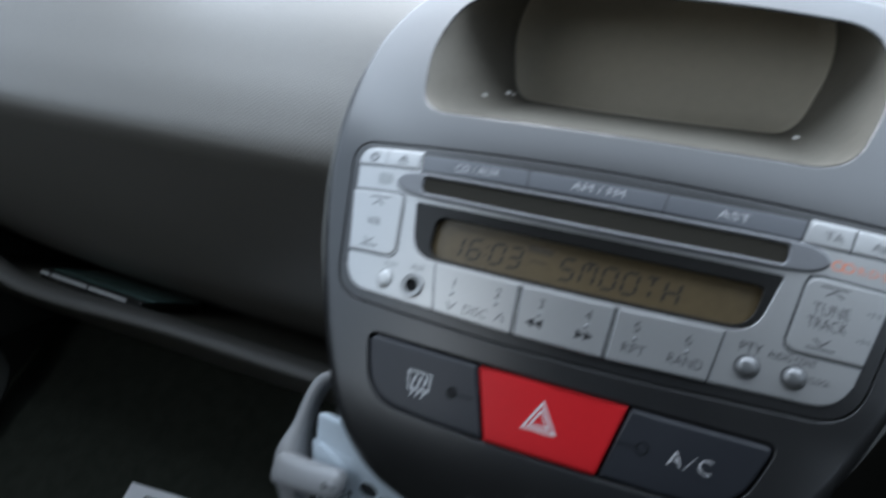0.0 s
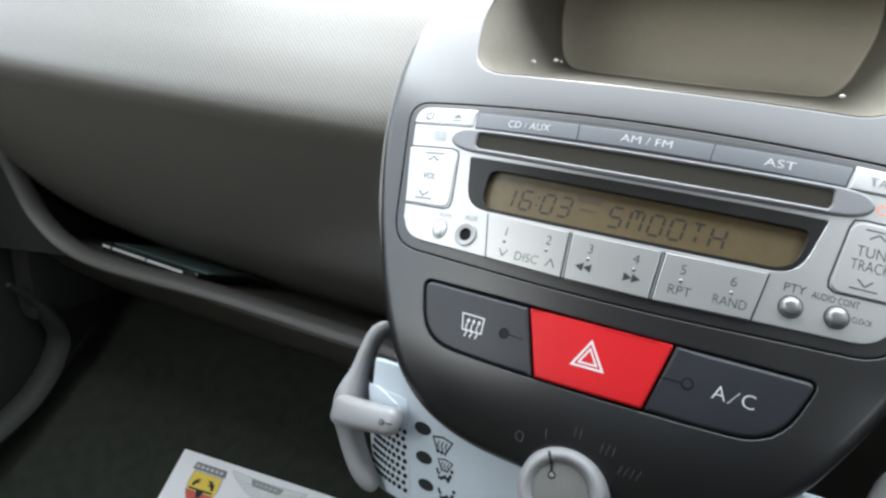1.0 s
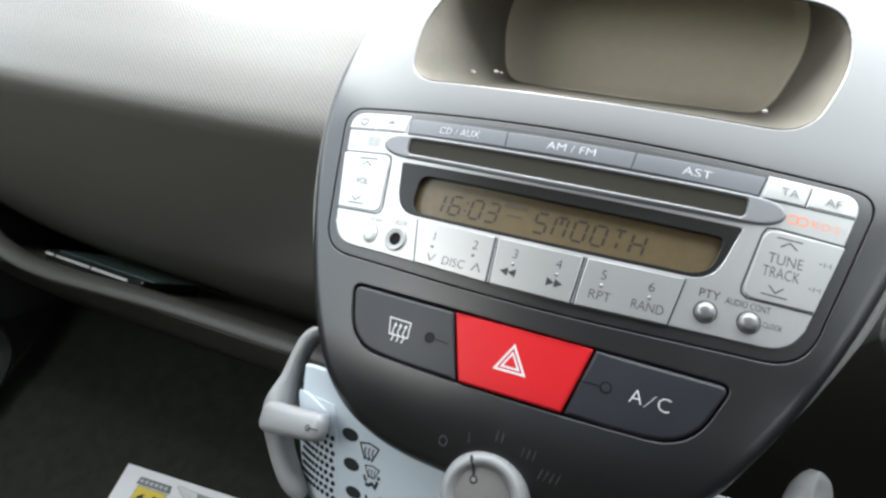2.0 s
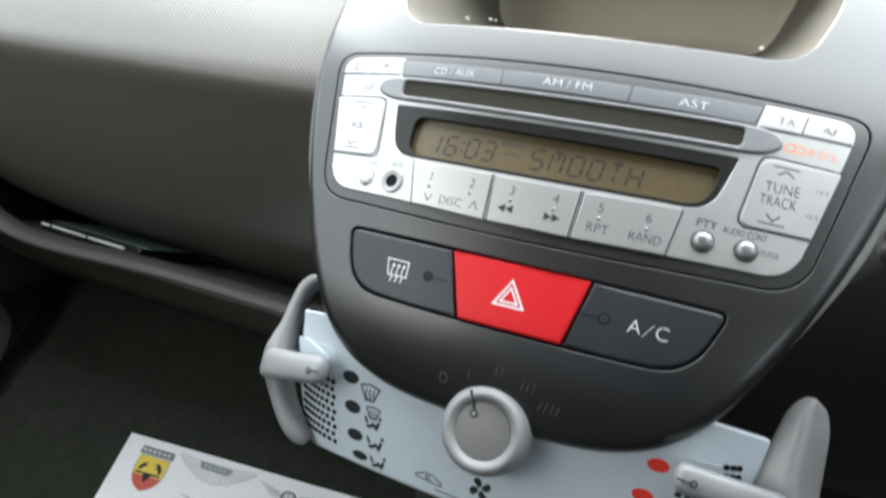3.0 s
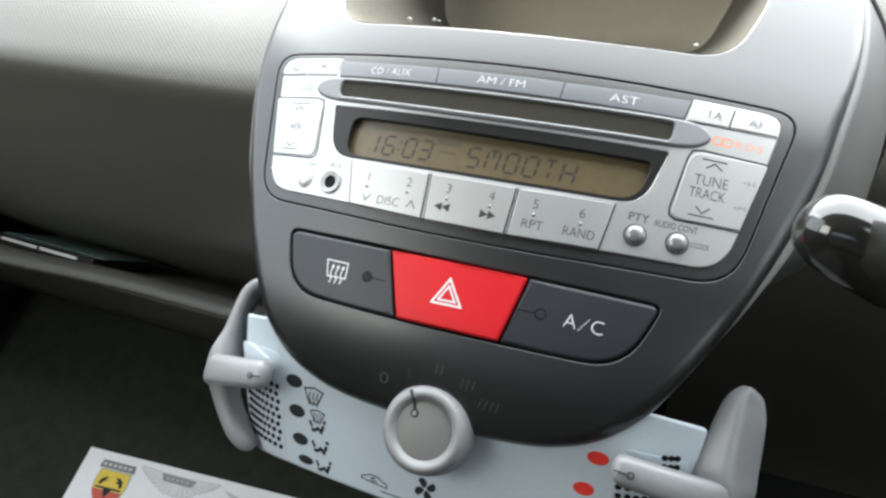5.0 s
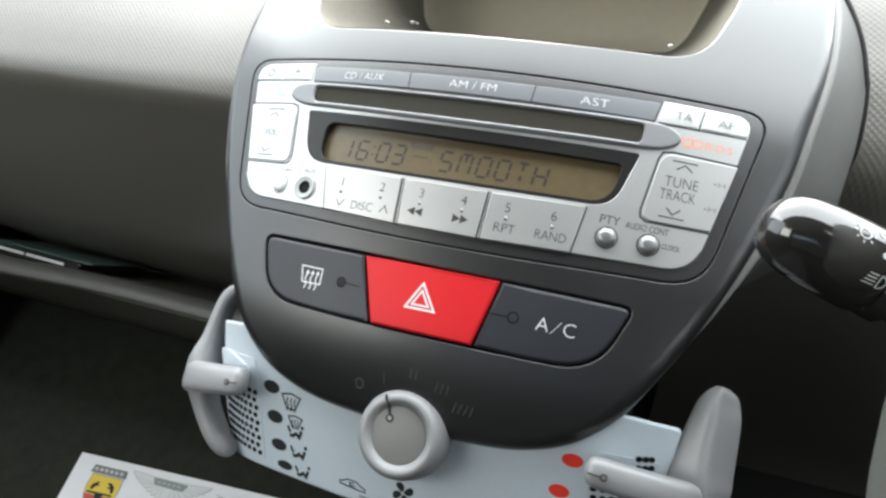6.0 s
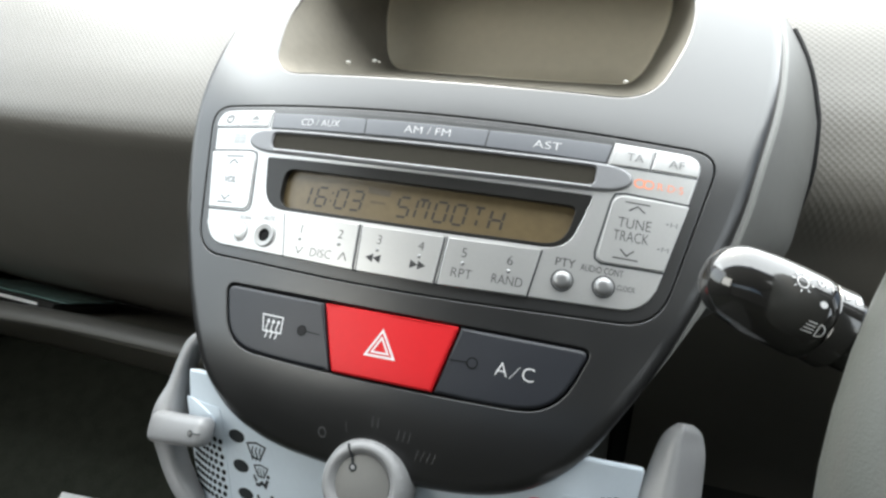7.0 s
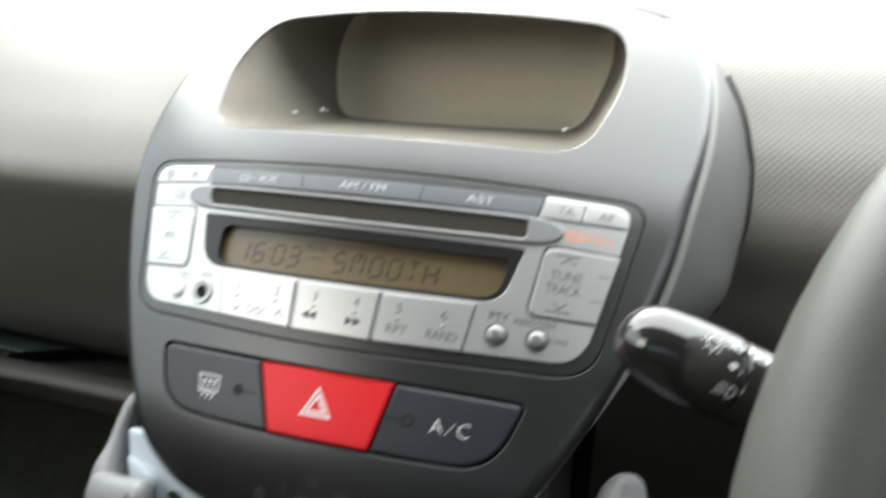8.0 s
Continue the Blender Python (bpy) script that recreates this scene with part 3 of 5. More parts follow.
def pod():
    t = thing("centre_pod", "dark grey plastic centre console with an open tray above", "centre console", (0, 0.03, -0.046))
    out = pod_outline()
    bm = bmesh.new()
    rings = []
    for e, h in ((-0.3, -6.4), (0.0, -3.6), (0.5, -2.2), (1.6, -1.0), (3.2, -0.25), (5.0, 0.0)):
        rings.append(ring(bm, inset(out, e / 1000), h / 1000))
    for a, b in zip(rings, rings[1:]):
        bridge(bm, a, b)
    loops = [rings[-1]]
    for hp, ease in ((RADIO_HOLE, 0.35), (SWITCH_HOLE, 0.6), (TRAY_HOLE, 1.2)):
        k = ease / 1000
        a, b, c, d = ring(bm, inset(hp, -k), 0), ring(bm, inset(hp, -k * 0.35), -k * 0.3), ring(bm, hp, -k), ring(bm, hp, -0.0016 if hp is TRAY_HOLE else -0.006)
        bridge(bm, a, b)
        bridge(bm, b, c)
        bridge(bm, c, d)
        loops.append(a)
    cap(bm, loops)
    part("face", bend(bm, step=0.005), POD, t, "dark grey moulded face", angle=50)

    bm = bmesh.new()
    rings = [ring(bm, inset(out, e / 1000), h / 1000) for e, h in ((0.6, -5.2), (-1.6, -4.6), (-2.9, -5.4), (-2.8, -7.0), (0.4, -8.8))]
    sunk = inset(out, 0.0006)
    for r in rings:         # it sinks into the edge towards the foot
        for v, q in zip(r, sunk):
            f = min(1.0, max(0.0, (q.y + 0.004) / 0.05))
            v.co.x, v.co.z = q.x + (v.co.x - q.x) * f, q.y + (v.co.z - q.y) * f
    for a, b in zip(rings, rings[1:]):
        bridge(bm, a, b)
    part("edge_bead", bend(bm), RIM_LINE, t, "pale thin bead round the edge")

    bm = bmesh.new()
    rings = []
    for e, h in ((1.0, -7.5), (-0.2, -9.0), (-7, -15), (-16, -24), (-23, -34), (-26, -46), (-27, -90)):
        rings.append(ring(bm, inset(out, e / 1000), h / 1000))
    for a, b in zip(rings, rings[1:]):
        bridge(bm, a, b)
    core = ring(bm, inset(out, 0.001), 0)
    for r in rings:         # the flare dies out towards the foot, over the heater panel
        for v, q in zip(r, core):
            f = min(1.0, max(0.0, (v.co.z - 0.014) / 0.066))
            f = f * f * (3 - 2 * f) * (1.0 if q.co.x > 0 else 0.7)
            v.co.x, v.co.z = q.co.x + (v.co.x - q.co.x) * f, q.co.z + (v.co.z - q.co.z) * f
            if q.co.z < 0.02:
                v.co.y = 0.0105 + (v.co.y - 0.0105) * max(0.05, 1 - (0.02 - q.co.z) / 0.05)
    for r, rise in zip(rings[-3:], (0.005, 0.013, 0.055)):       # over the top it runs level into the dash
        for v, q in zip(r, core):
            f = min(1.0, max(0.0, (q.co.z - 0.15) / 0.03))
            v.co.z += rise * f * f * (3 - 2 * f)
    for v in core:
        bm.verts.remove(v)
    part("side_shell", bend(bm), POD_SIDE, t, "plain grey side shell")

    # dark joint where the side shell meets the dash, found along the shell's flare
    steps = [(-0.2, -9.0), (-7, -15), (-16, -24), (-23, -34), (-26, -46), (-27, -90)]
    outs = [inset(out, e / 1000) for e, h in steps]

    def shell(i, u):
        k = min(int(u), len(steps) - 2)
        f, q = u - k, out[i]
        p = outs[k][i].lerp(outs[k + 1][i], f)
        w = min(1.0, max(0.0, (q.y - 0.014) / 0.066))
        w = w * w * (3 - 2 * w) * (1.0 if q.x > 0 else 0.7)
        p = q.lerp(p, w)
        y = -(steps[k][1] + (steps[k + 1][1] - steps[k][1]) * f) / 1000
        return Vector((p.x, y + bulge(p.x, p.y), p.y))

    def behind(p):
        q = CON @ p
        prof = DRIVER_PROFILE if p.x > 0 else PROFILE
        for a, b in zip(prof, prof[1:]):
            if b[1] <= q.z <= a[1]:
                front = a[0] + (b[0] - a[0]) * (a[1] - q.z) / max(a[1] - b[1], 1e-6)
                return q.y - front - 0.014 > 0
        return q.z < 0.5

    for sx in (-1, 1):
        line = []
        for i in range(len(out)):
            if out[i].x * sx > 0.06 and 0.03 < out[i].y < 0.185:
                u = next((k / 40 for k in range(200) if behind(shell(i, k / 40))), None)
                if u is not None:
                    line.append(shell(i, u))
        line.sort(key=lambda p: p.z)
        if len(line) > 3:
            part("seam", sweep(line, lambda u: [(0.0018 * math.cos(a), 0.0018 * math.sin(a)) for a in [k * math.pi / 4 for k in range(8)]], up=(0, 1, 0)), BLACK, t, "black seam against the dashboard")

    bm = bmesh.new()
    rings = []
    base = [Vector((p.x, bulge(p.x, p.y), p.y)) for p in inset(TRAY_HOLE, -0.0002)]
    for d, s in ((0.0006, 1.0), (0.008, 0.998), (0.016, 0.994), (0.03, 0.985), (0.07, 0.955), (0.095, 0.925), (0.108, 0.89), (0.114, 0.83)):
        dip = 0.0042 * min(1.0, max(0.0, (d - 0.0006) / 0.0154))
        rings.append([bm.verts.new((p.x * s, (p + WORLD_BACK * d).y - (p.y - 0.02) * (d / 0.114) * 0.8,
                                    (p + WORLD_BACK * d).z + (0.150 + 0.5 * d - p.z - 0.5 * d) * (1 - s) * 0.6 - dip * max(0.0, min(1.0, (0.125 - p.z) / 0.012)))) for p in base])
    for a, b in zip(rings, rings[1:]):
        bridge(bm, a, b)
    back = bmesh.new()
    outer = [back.verts.new(Vector(v.co) * 1.0) for v in rings[-2]]
    inner = [back.verts.new(Vector(v.co) - WORLD_BACK * 0.0012) for v in rings[-1]]
    for v in outer:
        v.co -= WORLD_BACK * 0.0012
    bridge(back, outer, inner)
    back.faces.new(inner)
    bmesh.ops.recalc_face_normals(back, faces=back.faces[:])
    fold = [Vector(v.co) for v in outer]
    # the back's pale tone holds painted glare
    part("tray_back", back, TRAY_BACK_GLARE, t, "olive tray back panel, paled by windscreen glare put into its colour", angle=50)
    part("tray_fold", sweep(fold, lambda u: [(0.0008 * math.cos(a), 0.0008 * math.sin(a)) for a in [k * math.pi / 4 for k in range(8)]], True, (0, 1, 0)), TRAY_FOLD, t, "pale rounded fold round the tray back", angle=60)
    bm.faces.new(rings[-1])
    bmesh.ops.recalc_face_normals(bm, faces=bm.faces[:])
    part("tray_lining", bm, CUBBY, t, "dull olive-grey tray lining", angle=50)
    part("backing", slab(inset(RADIO_HOLE, -0.0015), -8, -5.5, 0.1), BLACK, t)
    part("backing", slab(inset(SWITCH_HOLE, -0.0015), -8, -5.5, 0.1), BLACK, t)
    return t


pod()

# crumbs left in the tray
for x, y, z, s in ((-76, 66, 0, 1.3), (-70, 84, 0, 1.4), (-66, 82, 0, 0.8), (69.5, 64, 0, 1.2)):
    crumb = thing("crumb", "tiny pale crumb lying in the tray", "crumb", (x / 1000, y / 1000, (108.6 + 0.5774 * (y - 4)) / 1000), group="crumbs in the tray")
    bm = bmesh.new()
    bmesh.ops.create_icosphere(bm, subdivisions=2, radius=s / 1000)
    for v in bm.verts:
        v.co *= 1 + 0.5 * noise.noise(v.co * 900 + Vector((x, y, 0)))
        v.co.z *= 0.6
        v.co += Vector((x / 1000, y / 1000, (108.6 + 0.5774 * (y - 4)) / 1000 + s * 0.0003))
    part("crumb_body", bm, DUST, crumb)

# ---- the radio ----


def radio():
    t = thing("car_radio", "silver car radio with a compact disc slot and an amber display", "radio", (0, 0.0, 0.058))
    plate_line = rounded([(-106.3, 91.6, 8), (105.6, 91.4, 8), (96.4, 44, 6), (92.5, 30, 10), (0, 26.2, 45), (-92.5, 30, 10), (-96.8, 44, 6)])
    window = rounded([(-70.4, 70.2, .6), (0, 68.6, 45), (68.8, 70.0, .6), (62.5, 47.4, 9), (0, 45.4, 45), (-65.5, 47.2, 10)])
    part("bezel", slab(inset(RADIO_HOLE, 0.0005), -5, -0.1, 0.5, holes=[inset(window, 0.0006)]), POD, t, "dark grey bezel")
    face = part("faceplate", slab(plate_line, -3, 0.7, 0.6, holes=[inset(window, 0.0006)]), SILVER, t, "satin silver faceplate")

    def key(name, pts, h1=1.5, mat=SILVER, b=0.5, label=""):
        return part(name, slab(rounded(pts), 0.2, h1, b), mat, t, label)

    def words(parent, text, x, z, height, h, mat, **kw):
        return part("lettering", lettering(text, x, z, height, h, bold=-0.013 if height > 3.3 or mat is WHITE_PRINT else -0.003, **kw), mat, parent)

    # thin dark joints round the keys
    def joint(pts, w=0.5, h=0.76, closed=False):
        part("joint", stroke([pts], w, h, closed), DARK_PRINT, face)

    power = key("power_key", [(-105, 91.0, 6), (-91.2, 91.0, .3), (-90.4, 83.9, .3), (-104.8, 83.7, .6)], 1.1, b=0.35)
    eject = key("eject_key", [(-90.2, 91.0, .3), (-74.2, 90.8, 1.2), (-74.0, 83.9, .3), (-89.4, 83.9, .3)], 1.1, b=0.35)
    joint([(-105.4, 83.2), (-89, 83.2), (-73.4, 83.3)])
    joint([(-73.3, 90.6), (-72.9, 83.3)])
    strokes("symbol", ([[(-97.2 + 1.9 * math.sin(a), 87.3 + 1.9 * math.cos(a)) for a in [0.6 + 5.1 * k / 14 for k in range(15)]], [(-97.2, 89.6), (-97.2, 87.4)]], 0.6, 1.2), GREY_PRINT, power)
    part("symbol", merge(flat(clockwise([Vector(p) / 1000 for p in ((-84.6, 86.8), (-81.9, 89.2), (-79.2, 86.8))]), 1.15), stroke([[(-84.6, 85.7), (-79.2, 85.7)]], 0.6, 1.2)), MID_PRINT, eject)
    part("disc_emblem", flat(clockwise([Vector(p) / 1000 for p in ((-92.2, 80.4), (-85.0, 80.2), (-84.7, 75.6), (-91.6, 75.6))]), 0.74), GREY_INK, face, "small grey square emblem")
    strokes("emblem_line", ([[(-91.6, 79.0), (-85.2, 78.8)], [(-91.4, 77.6), (-85.1, 77.4)], [(-88.4, 80.2), (-88.2, 75.8)]], 0.3, 0.84), SILVER, face)

    vol = key("volume_key", [(-103.0, 71.6, .4), (-76.8, 71.9, 5), (-73.3, 46.0, 4.5), (-96.6, 46.0, .4)], 1.25, b=0.35, label="silver volume rocker")
    joint([(-103.4, 72.3), (-79.5, 72.5), (-76.6, 71.6), (-75.6, 69), (-72.7, 49), (-73.2, 46.4), (-75.4, 45.3), (-96.9, 45.3)], 0.7)
    words(vol, "VOL", -87.6, 58.9, 2.9, 1.33, DARK_PRINT, width=7.0)
    strokes("symbol", ([[(-93, 69.4), (-83, 69.6)], [(-90.6, 66.0), (-88, 68.0), (-85.4, 66.1)], [(-90.6, 51.6), (-88.2, 49.6), (-85.6, 51.7)], [(-92, 48.4), (-83, 48.5)]], 0.45, 1.33), DARK_PRINT, vol)

    # lower left: scan stud and auxiliary socket
    words(face, "SCAN", -73.8, 42.6, 1.7, 0.78, MID_PRINT, width=6)
    words(face, "AUX", -61.0, 43.3, 2.4, 0.78, MID_PRINT, width=6.2)

    def stud(name, x, z, rx, rz, mat, label, tall=0.8):
        y = bulge(x / 1000, z / 1000)
        n = Vector((-2 * K2 * x / 1000, 1, 0)).normalized() * -1
        bm = lathe([(1.12, -0.5), (1.12, 0.25), (1.0, 0.35), (0.97, 1.6), (0.86, 2.3), (0.6, 2.85), (0.3, 3.05), (0, 3.1)], (0, 0, 0), (0, 0, 1), 28)
        rot = n.to_track_quat("Z", "Y").to_matrix().to_4x4()
        bm.transform(Matrix.Translation((x / 1000, y - 0.0007, z / 1000)) @ rot @ Matrix.Diagonal((rx, rz, tall, 1)))
        ob = part(name, bm, mat, t, label)
        part("ring", flat(circle(x, z, rx * 1.22, rz * 1.22), 0.72), DARK_PRINT, ob)
        return ob

    stud("scan_stud", -74.6, 36.2, 2.9, 3.5, PALE_RING, "small domed pale stud", 0.5)
    stud("programme_stud", 62.2, 36.6, 3.35, 3.35, KNOB_CHROME, "small domed chrome stud")
    stud("clock_stud", 76.8, 36.9, 3.35, 3.35, KNOB_CHROME, "small domed chrome stud")
    y = bulge(-0.0614, 0.036)
    n = Vector((-2 * K2 * 0.0614, -1, 0))
    sock = part("aux_socket", lathe([(5.0, -0.5), (5.0, 1.0), (4.7, 1.25), (3.6, 1.1), (2.7, 0.75), (2.5, 0.75), (2.3, 0.6)], (-0.0614, y - 0.0005, 0.036), n, 32), SOCKET, t, "round grey socket")
    part("bore", lathe([(2.75, 0.62), (2.3, 0.62), (2.2, 0.2), (0, 0.18)], (-0.0614, y - 0.0007, 0.036), n, 24), BLACK, sock)

    # preset keys
    for x0, x1, xb0, xb1 in ((-53.6, -18.4, -49.4, -17.4), (-16.8, 16.8, -15.6, 15.9), (18.4, 53.2, 17.6, 50.6)):
        zt0, zt1, zb0, zb1 = (45.2 + 0.0004 * x0 * x0, 45.2 + 0.0004 * x1 * x1, 26.9 + 0.0006 * xb0 * xb0, 26.9 + 0.0006 * xb1 * xb1)
        k = key("preset_key", [(x0, zt0, .3), (x1, zt1, .3), (xb1, zb1, .3), (xb0, zb0, .3)], 1.5, b=0.4)
        joint([(x0 - 0.3, zt0), (xb0 - 0.3, zb0 - 0.3)], 0.55)
        joint([(x1 + 0.3, zt1), (xb1 + 0.3, zb1 - 0.3)], 0.55)
        for s in (0, 1):
            number = 2 * (x0 > -50) + 2 * (x0 > 0) + s
            xx = (-43.4, -25.2, -8.4, 8.8, 25.7, 42.9)[number]
            words(k, str(number + 1), xx, 40.4, 3.6, 1.58, GREY_PRINT)
            part("pip", lathe([(0.75, 0), (0.7, 0.3), (0.4, 0.5), (0, 0.55)], (xx / 1000, bulge(xx / 1000, 0.036) - 0.0015, 0.0363), (-2 * K2 * xx / 1000, -1, 0), 10), KNOB_CHROME, k)
        if x0 < -50:
            words(k, "DISC", -32.4, 31.6, 3.5, 1.58, GREY_PRINT, width=9.6)
            strokes("symbol", ([[(-44.4, 33.2), (-42.6, 30.4), (-40.8, 33.2)], [(-24.2, 30.2), (-22.4, 33.2), (-20.6, 30.2)]], 0.4, 1.58), GREY_PRINT, k)
        elif x0 < 0:
            for cx, sg in ((-9.4, -1), (8.6, 1)):
                part("symbol", merge(*[flat(clockwise([Vector(p) / 1000 for p in ((cx + sg * (a + 1.8), 33.0), (cx + sg * (a - 1.4), 34.7), (cx + sg * (a - 1.4), 31.3))]), 1.52) for a in (-1.5, 1.6)]), GREY_PRINT, k)
        else:
            words(k, "RPT", 26.0, 32.6, 3.5, 1.58, GREY_PRINT, width=7.8)
            words(k, "RAND", 43.0, 32.9, 3.5, 1.58, GREY_PRINT, width=11.2)

    # right side
    ta = key("traffic_key", [(73.9, 90.6, 2.0), (87.4, 90.6, .3), (86.3, 82.9, .3), (72.2, 82.6, .3)], 1.1, b=0.35)
    af = key("frequency_key", [(88.4, 90.6, .3), (104.2, 90.4, 7), (103.6, 83.3, .4), (87.2, 83.0, .3)], 1.1, b=0.35)
    words(ta, "TA", 81.0, 86.6, 3.1, 1.5, MID_PRINT, width=6.0)
    words(af, "AF", 95.8, 86.5, 3.1, 1.5, MID_PRINT, width=5.6)
    joint([(71.8, 82.2), (87, 82.4), (103.6, 82.7)])
    joint([(87.9, 90.6), (86.7, 82.6)])
    strokes("emblem", ([[(83.8 + 1.8 * math.cos(a), 77.2 + 1.5 * math.sin(a)) for a in [2 * math.pi * k / 16 for k in range(17)]],
                           [(87.0 + 1.8 * math.cos(a), 77.2 + 1.5 * math.sin(a)) for a in [2 * math.pi * k / 16 for k in range(17)]]], 0.55, 0.78), ORANGE_PRINT, face, "orange double-ring emblem")
    words(face, "R·D·S", 94.8, 77.2, 2.7, 0.78, ORANGE_PRINT, width=9.2)
    tune = key("tune_key", [(75.6, 71.6, 5), (102.2, 71.5, .4), (96.6, 46.2, .4), (72.6, 45.6, 4)], 1.25, b=0.35, label="silver tuning rocker")
    joint([(102.6, 72.1), (79.5, 72.5), (76, 71.8), (74.8, 69), (71.9, 49), (72.3, 46.6), (74.4, 45.2), (97.0, 45.6)], 0.7)
    words(tune, "TUNE", 84.2, 61.5, 3.9, 1.33, GREY_PRINT, width=11.6)
    words(tune, "TRACK", 83.6, 56.6, 3.9, 1.33, GREY_PRINT, width=12.4)
    words(tune, "•H", 97.0, 63.6, 1.8, 1.33, MID_PRINT, width=4.0)
    words(tune, "•M", 95.2, 54.0, 1.8, 1.33, MID_PRINT, width=4.0)
    strokes("symbol", ([[(79.8, 69.3), (88.6, 69.3)], [(81.6, 66.2), (84.4, 68.2), (87.2, 66.2)], [(80.6, 51.6), (83.0, 49.3), (85.4, 51.6)], [(78.4, 48.2), (87.2, 48.2)]], 0.45, 1.33), GREY_PRINT, tune)
    words(face, "PTY", 62.4, 43.2, 3.1, 0.78, GREY_PRINT, width=7.0)
    words(face, "AUDIO CONT", 75.4, 42.7, 2.4, 0.78, GREY_PRINT, width=15.0)
    words(face, "CLOCK", 84.6, 37.6, 1.9, 0.78, GREY_PRINT, width=6.4)

    # mode keys along the top
    part("mode_strip", slab(rounded([(-73.0, 92.2, .3), (0, 91.2, 40), (73.2, 92.0, 1), (71.0, 81.6, .3), (0, 80.9, 40), (-71.6, 81.6, .3)]), 0.2, 0.95, 0.1), POD, face, "dark grey strip behind the mode keys")
    for pts, text, x, w in (([(-72.0, 90.0, .3), (-25.95, 89.3, .3), (-25.4, 82.6, .3), (-71.2, 83.1, .3)], "CD / AUX", -46.9, 18.6),
                            ([(-25.5, 89.3, .3), (25.7, 89.3, .3), (25.1, 82.5, .3), (-24.9, 82.6, .3)], "AM / FM", 1.4, 19.2),
                            ([(26.2, 89.3, .3), (72.2, 90.2, 1), (70.6, 82.8, .3), (25.6, 82.5, .3)], "AST", 48.7, 10.4)):
        joint([pts[1][:2], pts[2][:2]], 0.5, 1.0)
        joint([(pts[3][0], pts[3][1] - 0.15), (pts[2][0], pts[2][1] - 0.15)], 0.4, 1.0)
        k = key("mode_key", pts, 1.2, TOPKEY, 0.2, "slate grey mode key")
        words(k, text, x, 86.2, 3.1, 1.38, WHITE_PRINT, width=w)

    # the disc slot in its lens-shaped shroud
    edge = spline([(-82.0, 77.6), (-81.0, 79.6), (-78.4, 81.3), (-73, 82.3), (-60, 82.2), (-30, 81.5), (0, 81.3), (30, 81.5), (60, 82.2), (72.0, 82.3), (77.4, 81.3), (80.2, 79.6),
                   (81.2, 77.4), (80.2, 75.3), (77.2, 73.4), (72, 72.1), (60, 71.3), (30, 70.3), (0, 69.9), (-30, 70.4), (-60, 71.4), (-72, 72.2), (-78.0, 73.7), (-81.0, 75.6), (-82.0, 77.6)], 5)
    shroud = clockwise([Vector(p) / 1000 for p in edge[:-1]])
    slot = rounded([(-69.0, 80.7, 2.0), (0, 79.5, 40), (67.8, 80.6, 1.5), (67.8, 73.6, 2.5), (0, 71.4, 40), (-69.0, 74.0, 3.0)])
    sl = part("slot_shroud", slab(shroud, 0.2, 1.9, 1.1, holes=[slot], steps=5), SLOT_MAT, t, "satin grey slot surround", angle=60)
    part("slot_lip", slab(rounded([(-67, 73.4, .3), (0, 71.1, 40), (67, 73.1, .3), (67, 72.3, .3), (0, 70.3, 40), (-67, 72.6, .3)]), 1.0, 2.4, 0.3), SLOT_LIP, sl, "pale lower lip")
    part("slot_flap", slab(inset(slot, -0.0004), 0.2, 0.82, 0.05), SLOT_DARK, sl, "dark brown felt slot")

    # display
    opening = rounded([(-59.0, 65.4, 5), (0, 63.8, 30), (63.2, 64.6, 3), (60.6, 49.4, 8), (0, 47.4, 40), (-58.6, 49.0, 6)])
    win = part("display_window", slab(window, -2.6, 0.55, 0.3, holes=[opening]), GLASS_BLACK, t, "dark smoked display window")
    scr = part("display", slab(inset(opening, -0.0012), -2.75, -2.6, 0.03), LCD, win, "amber liquid crystal display")
    segments(scr)
    return t


SEGS = {"0": "abcdef", "1": "bc", "6": "acdefg", "3": "abcdg", "S": "acdfg", "M": "abcefh", "O": "abcdef", "T": "ahm", "H": "bcefg"}


def segments(parent):
    """The clock and station as seven-segment strokes, leaning as on the display."""
    w, hgt, lean = 4.7, 7.9, 0.12
    corner = {"a": [(0.12, 1), (0.88, 1)], "b": [(1, 0.94), (1, 0.54)], "c": [(1, 0.46), (1, 0.06)], "d": [(0.12, 0), (0.88, 0)], "e": [(0, 0.46), (0, 0.06)],
              "f": [(0, 0.94), (0, 0.54)], "g": [(0.12, 0.5), (0.88, 0.5)], "h": [(0.5, 0.94), (0.5, 0.62)], "m": [(0.5, 0.36), (0.5, 0.1)]}

    def glyph(ch, x, z, mat):
        lines = [[(x + lean * v * hgt + u * w, z + v * hgt) for u, v in corner[s]] for s in SEGS[ch]]
        strokes("segment", (lines, 0.98, -2.5), mat, parent)

    for ch, x in zip("1603", (-50.4, -42.4, -33.0, -26.0)):
        glyph(ch, x - 0.5, 51.5, LCD_INK)
    part("segment", merge(flat(circle(-35.4, 54.2, 0.5, n=8), -2.55), flat(circle(-35.0, 57.6, 0.5, n=8), -2.55)), LCD_INK, parent)
    for ch, x in zip("SMOOTH", (-5.5, 2.2, 9.8, 17.3, 24.6, 31.8)):
        glyph(ch, x - 0.4, 51.3, LCD_INK)
    part("segment", flat(clockwise([Vector(p) / 1000 for p in ((-19.6, 61.8), (-9.4, 61.0), (-9.6, 58.6), (-19.2, 59.2))]), -2.55), LCD_GHOST, parent)
    part("segment", stroke([[(-17.5, 55.8), (-11, 55.6)]], 0.8, -2.5), LCD_GHOST, parent)


radio()

# ---- the switch bank ----


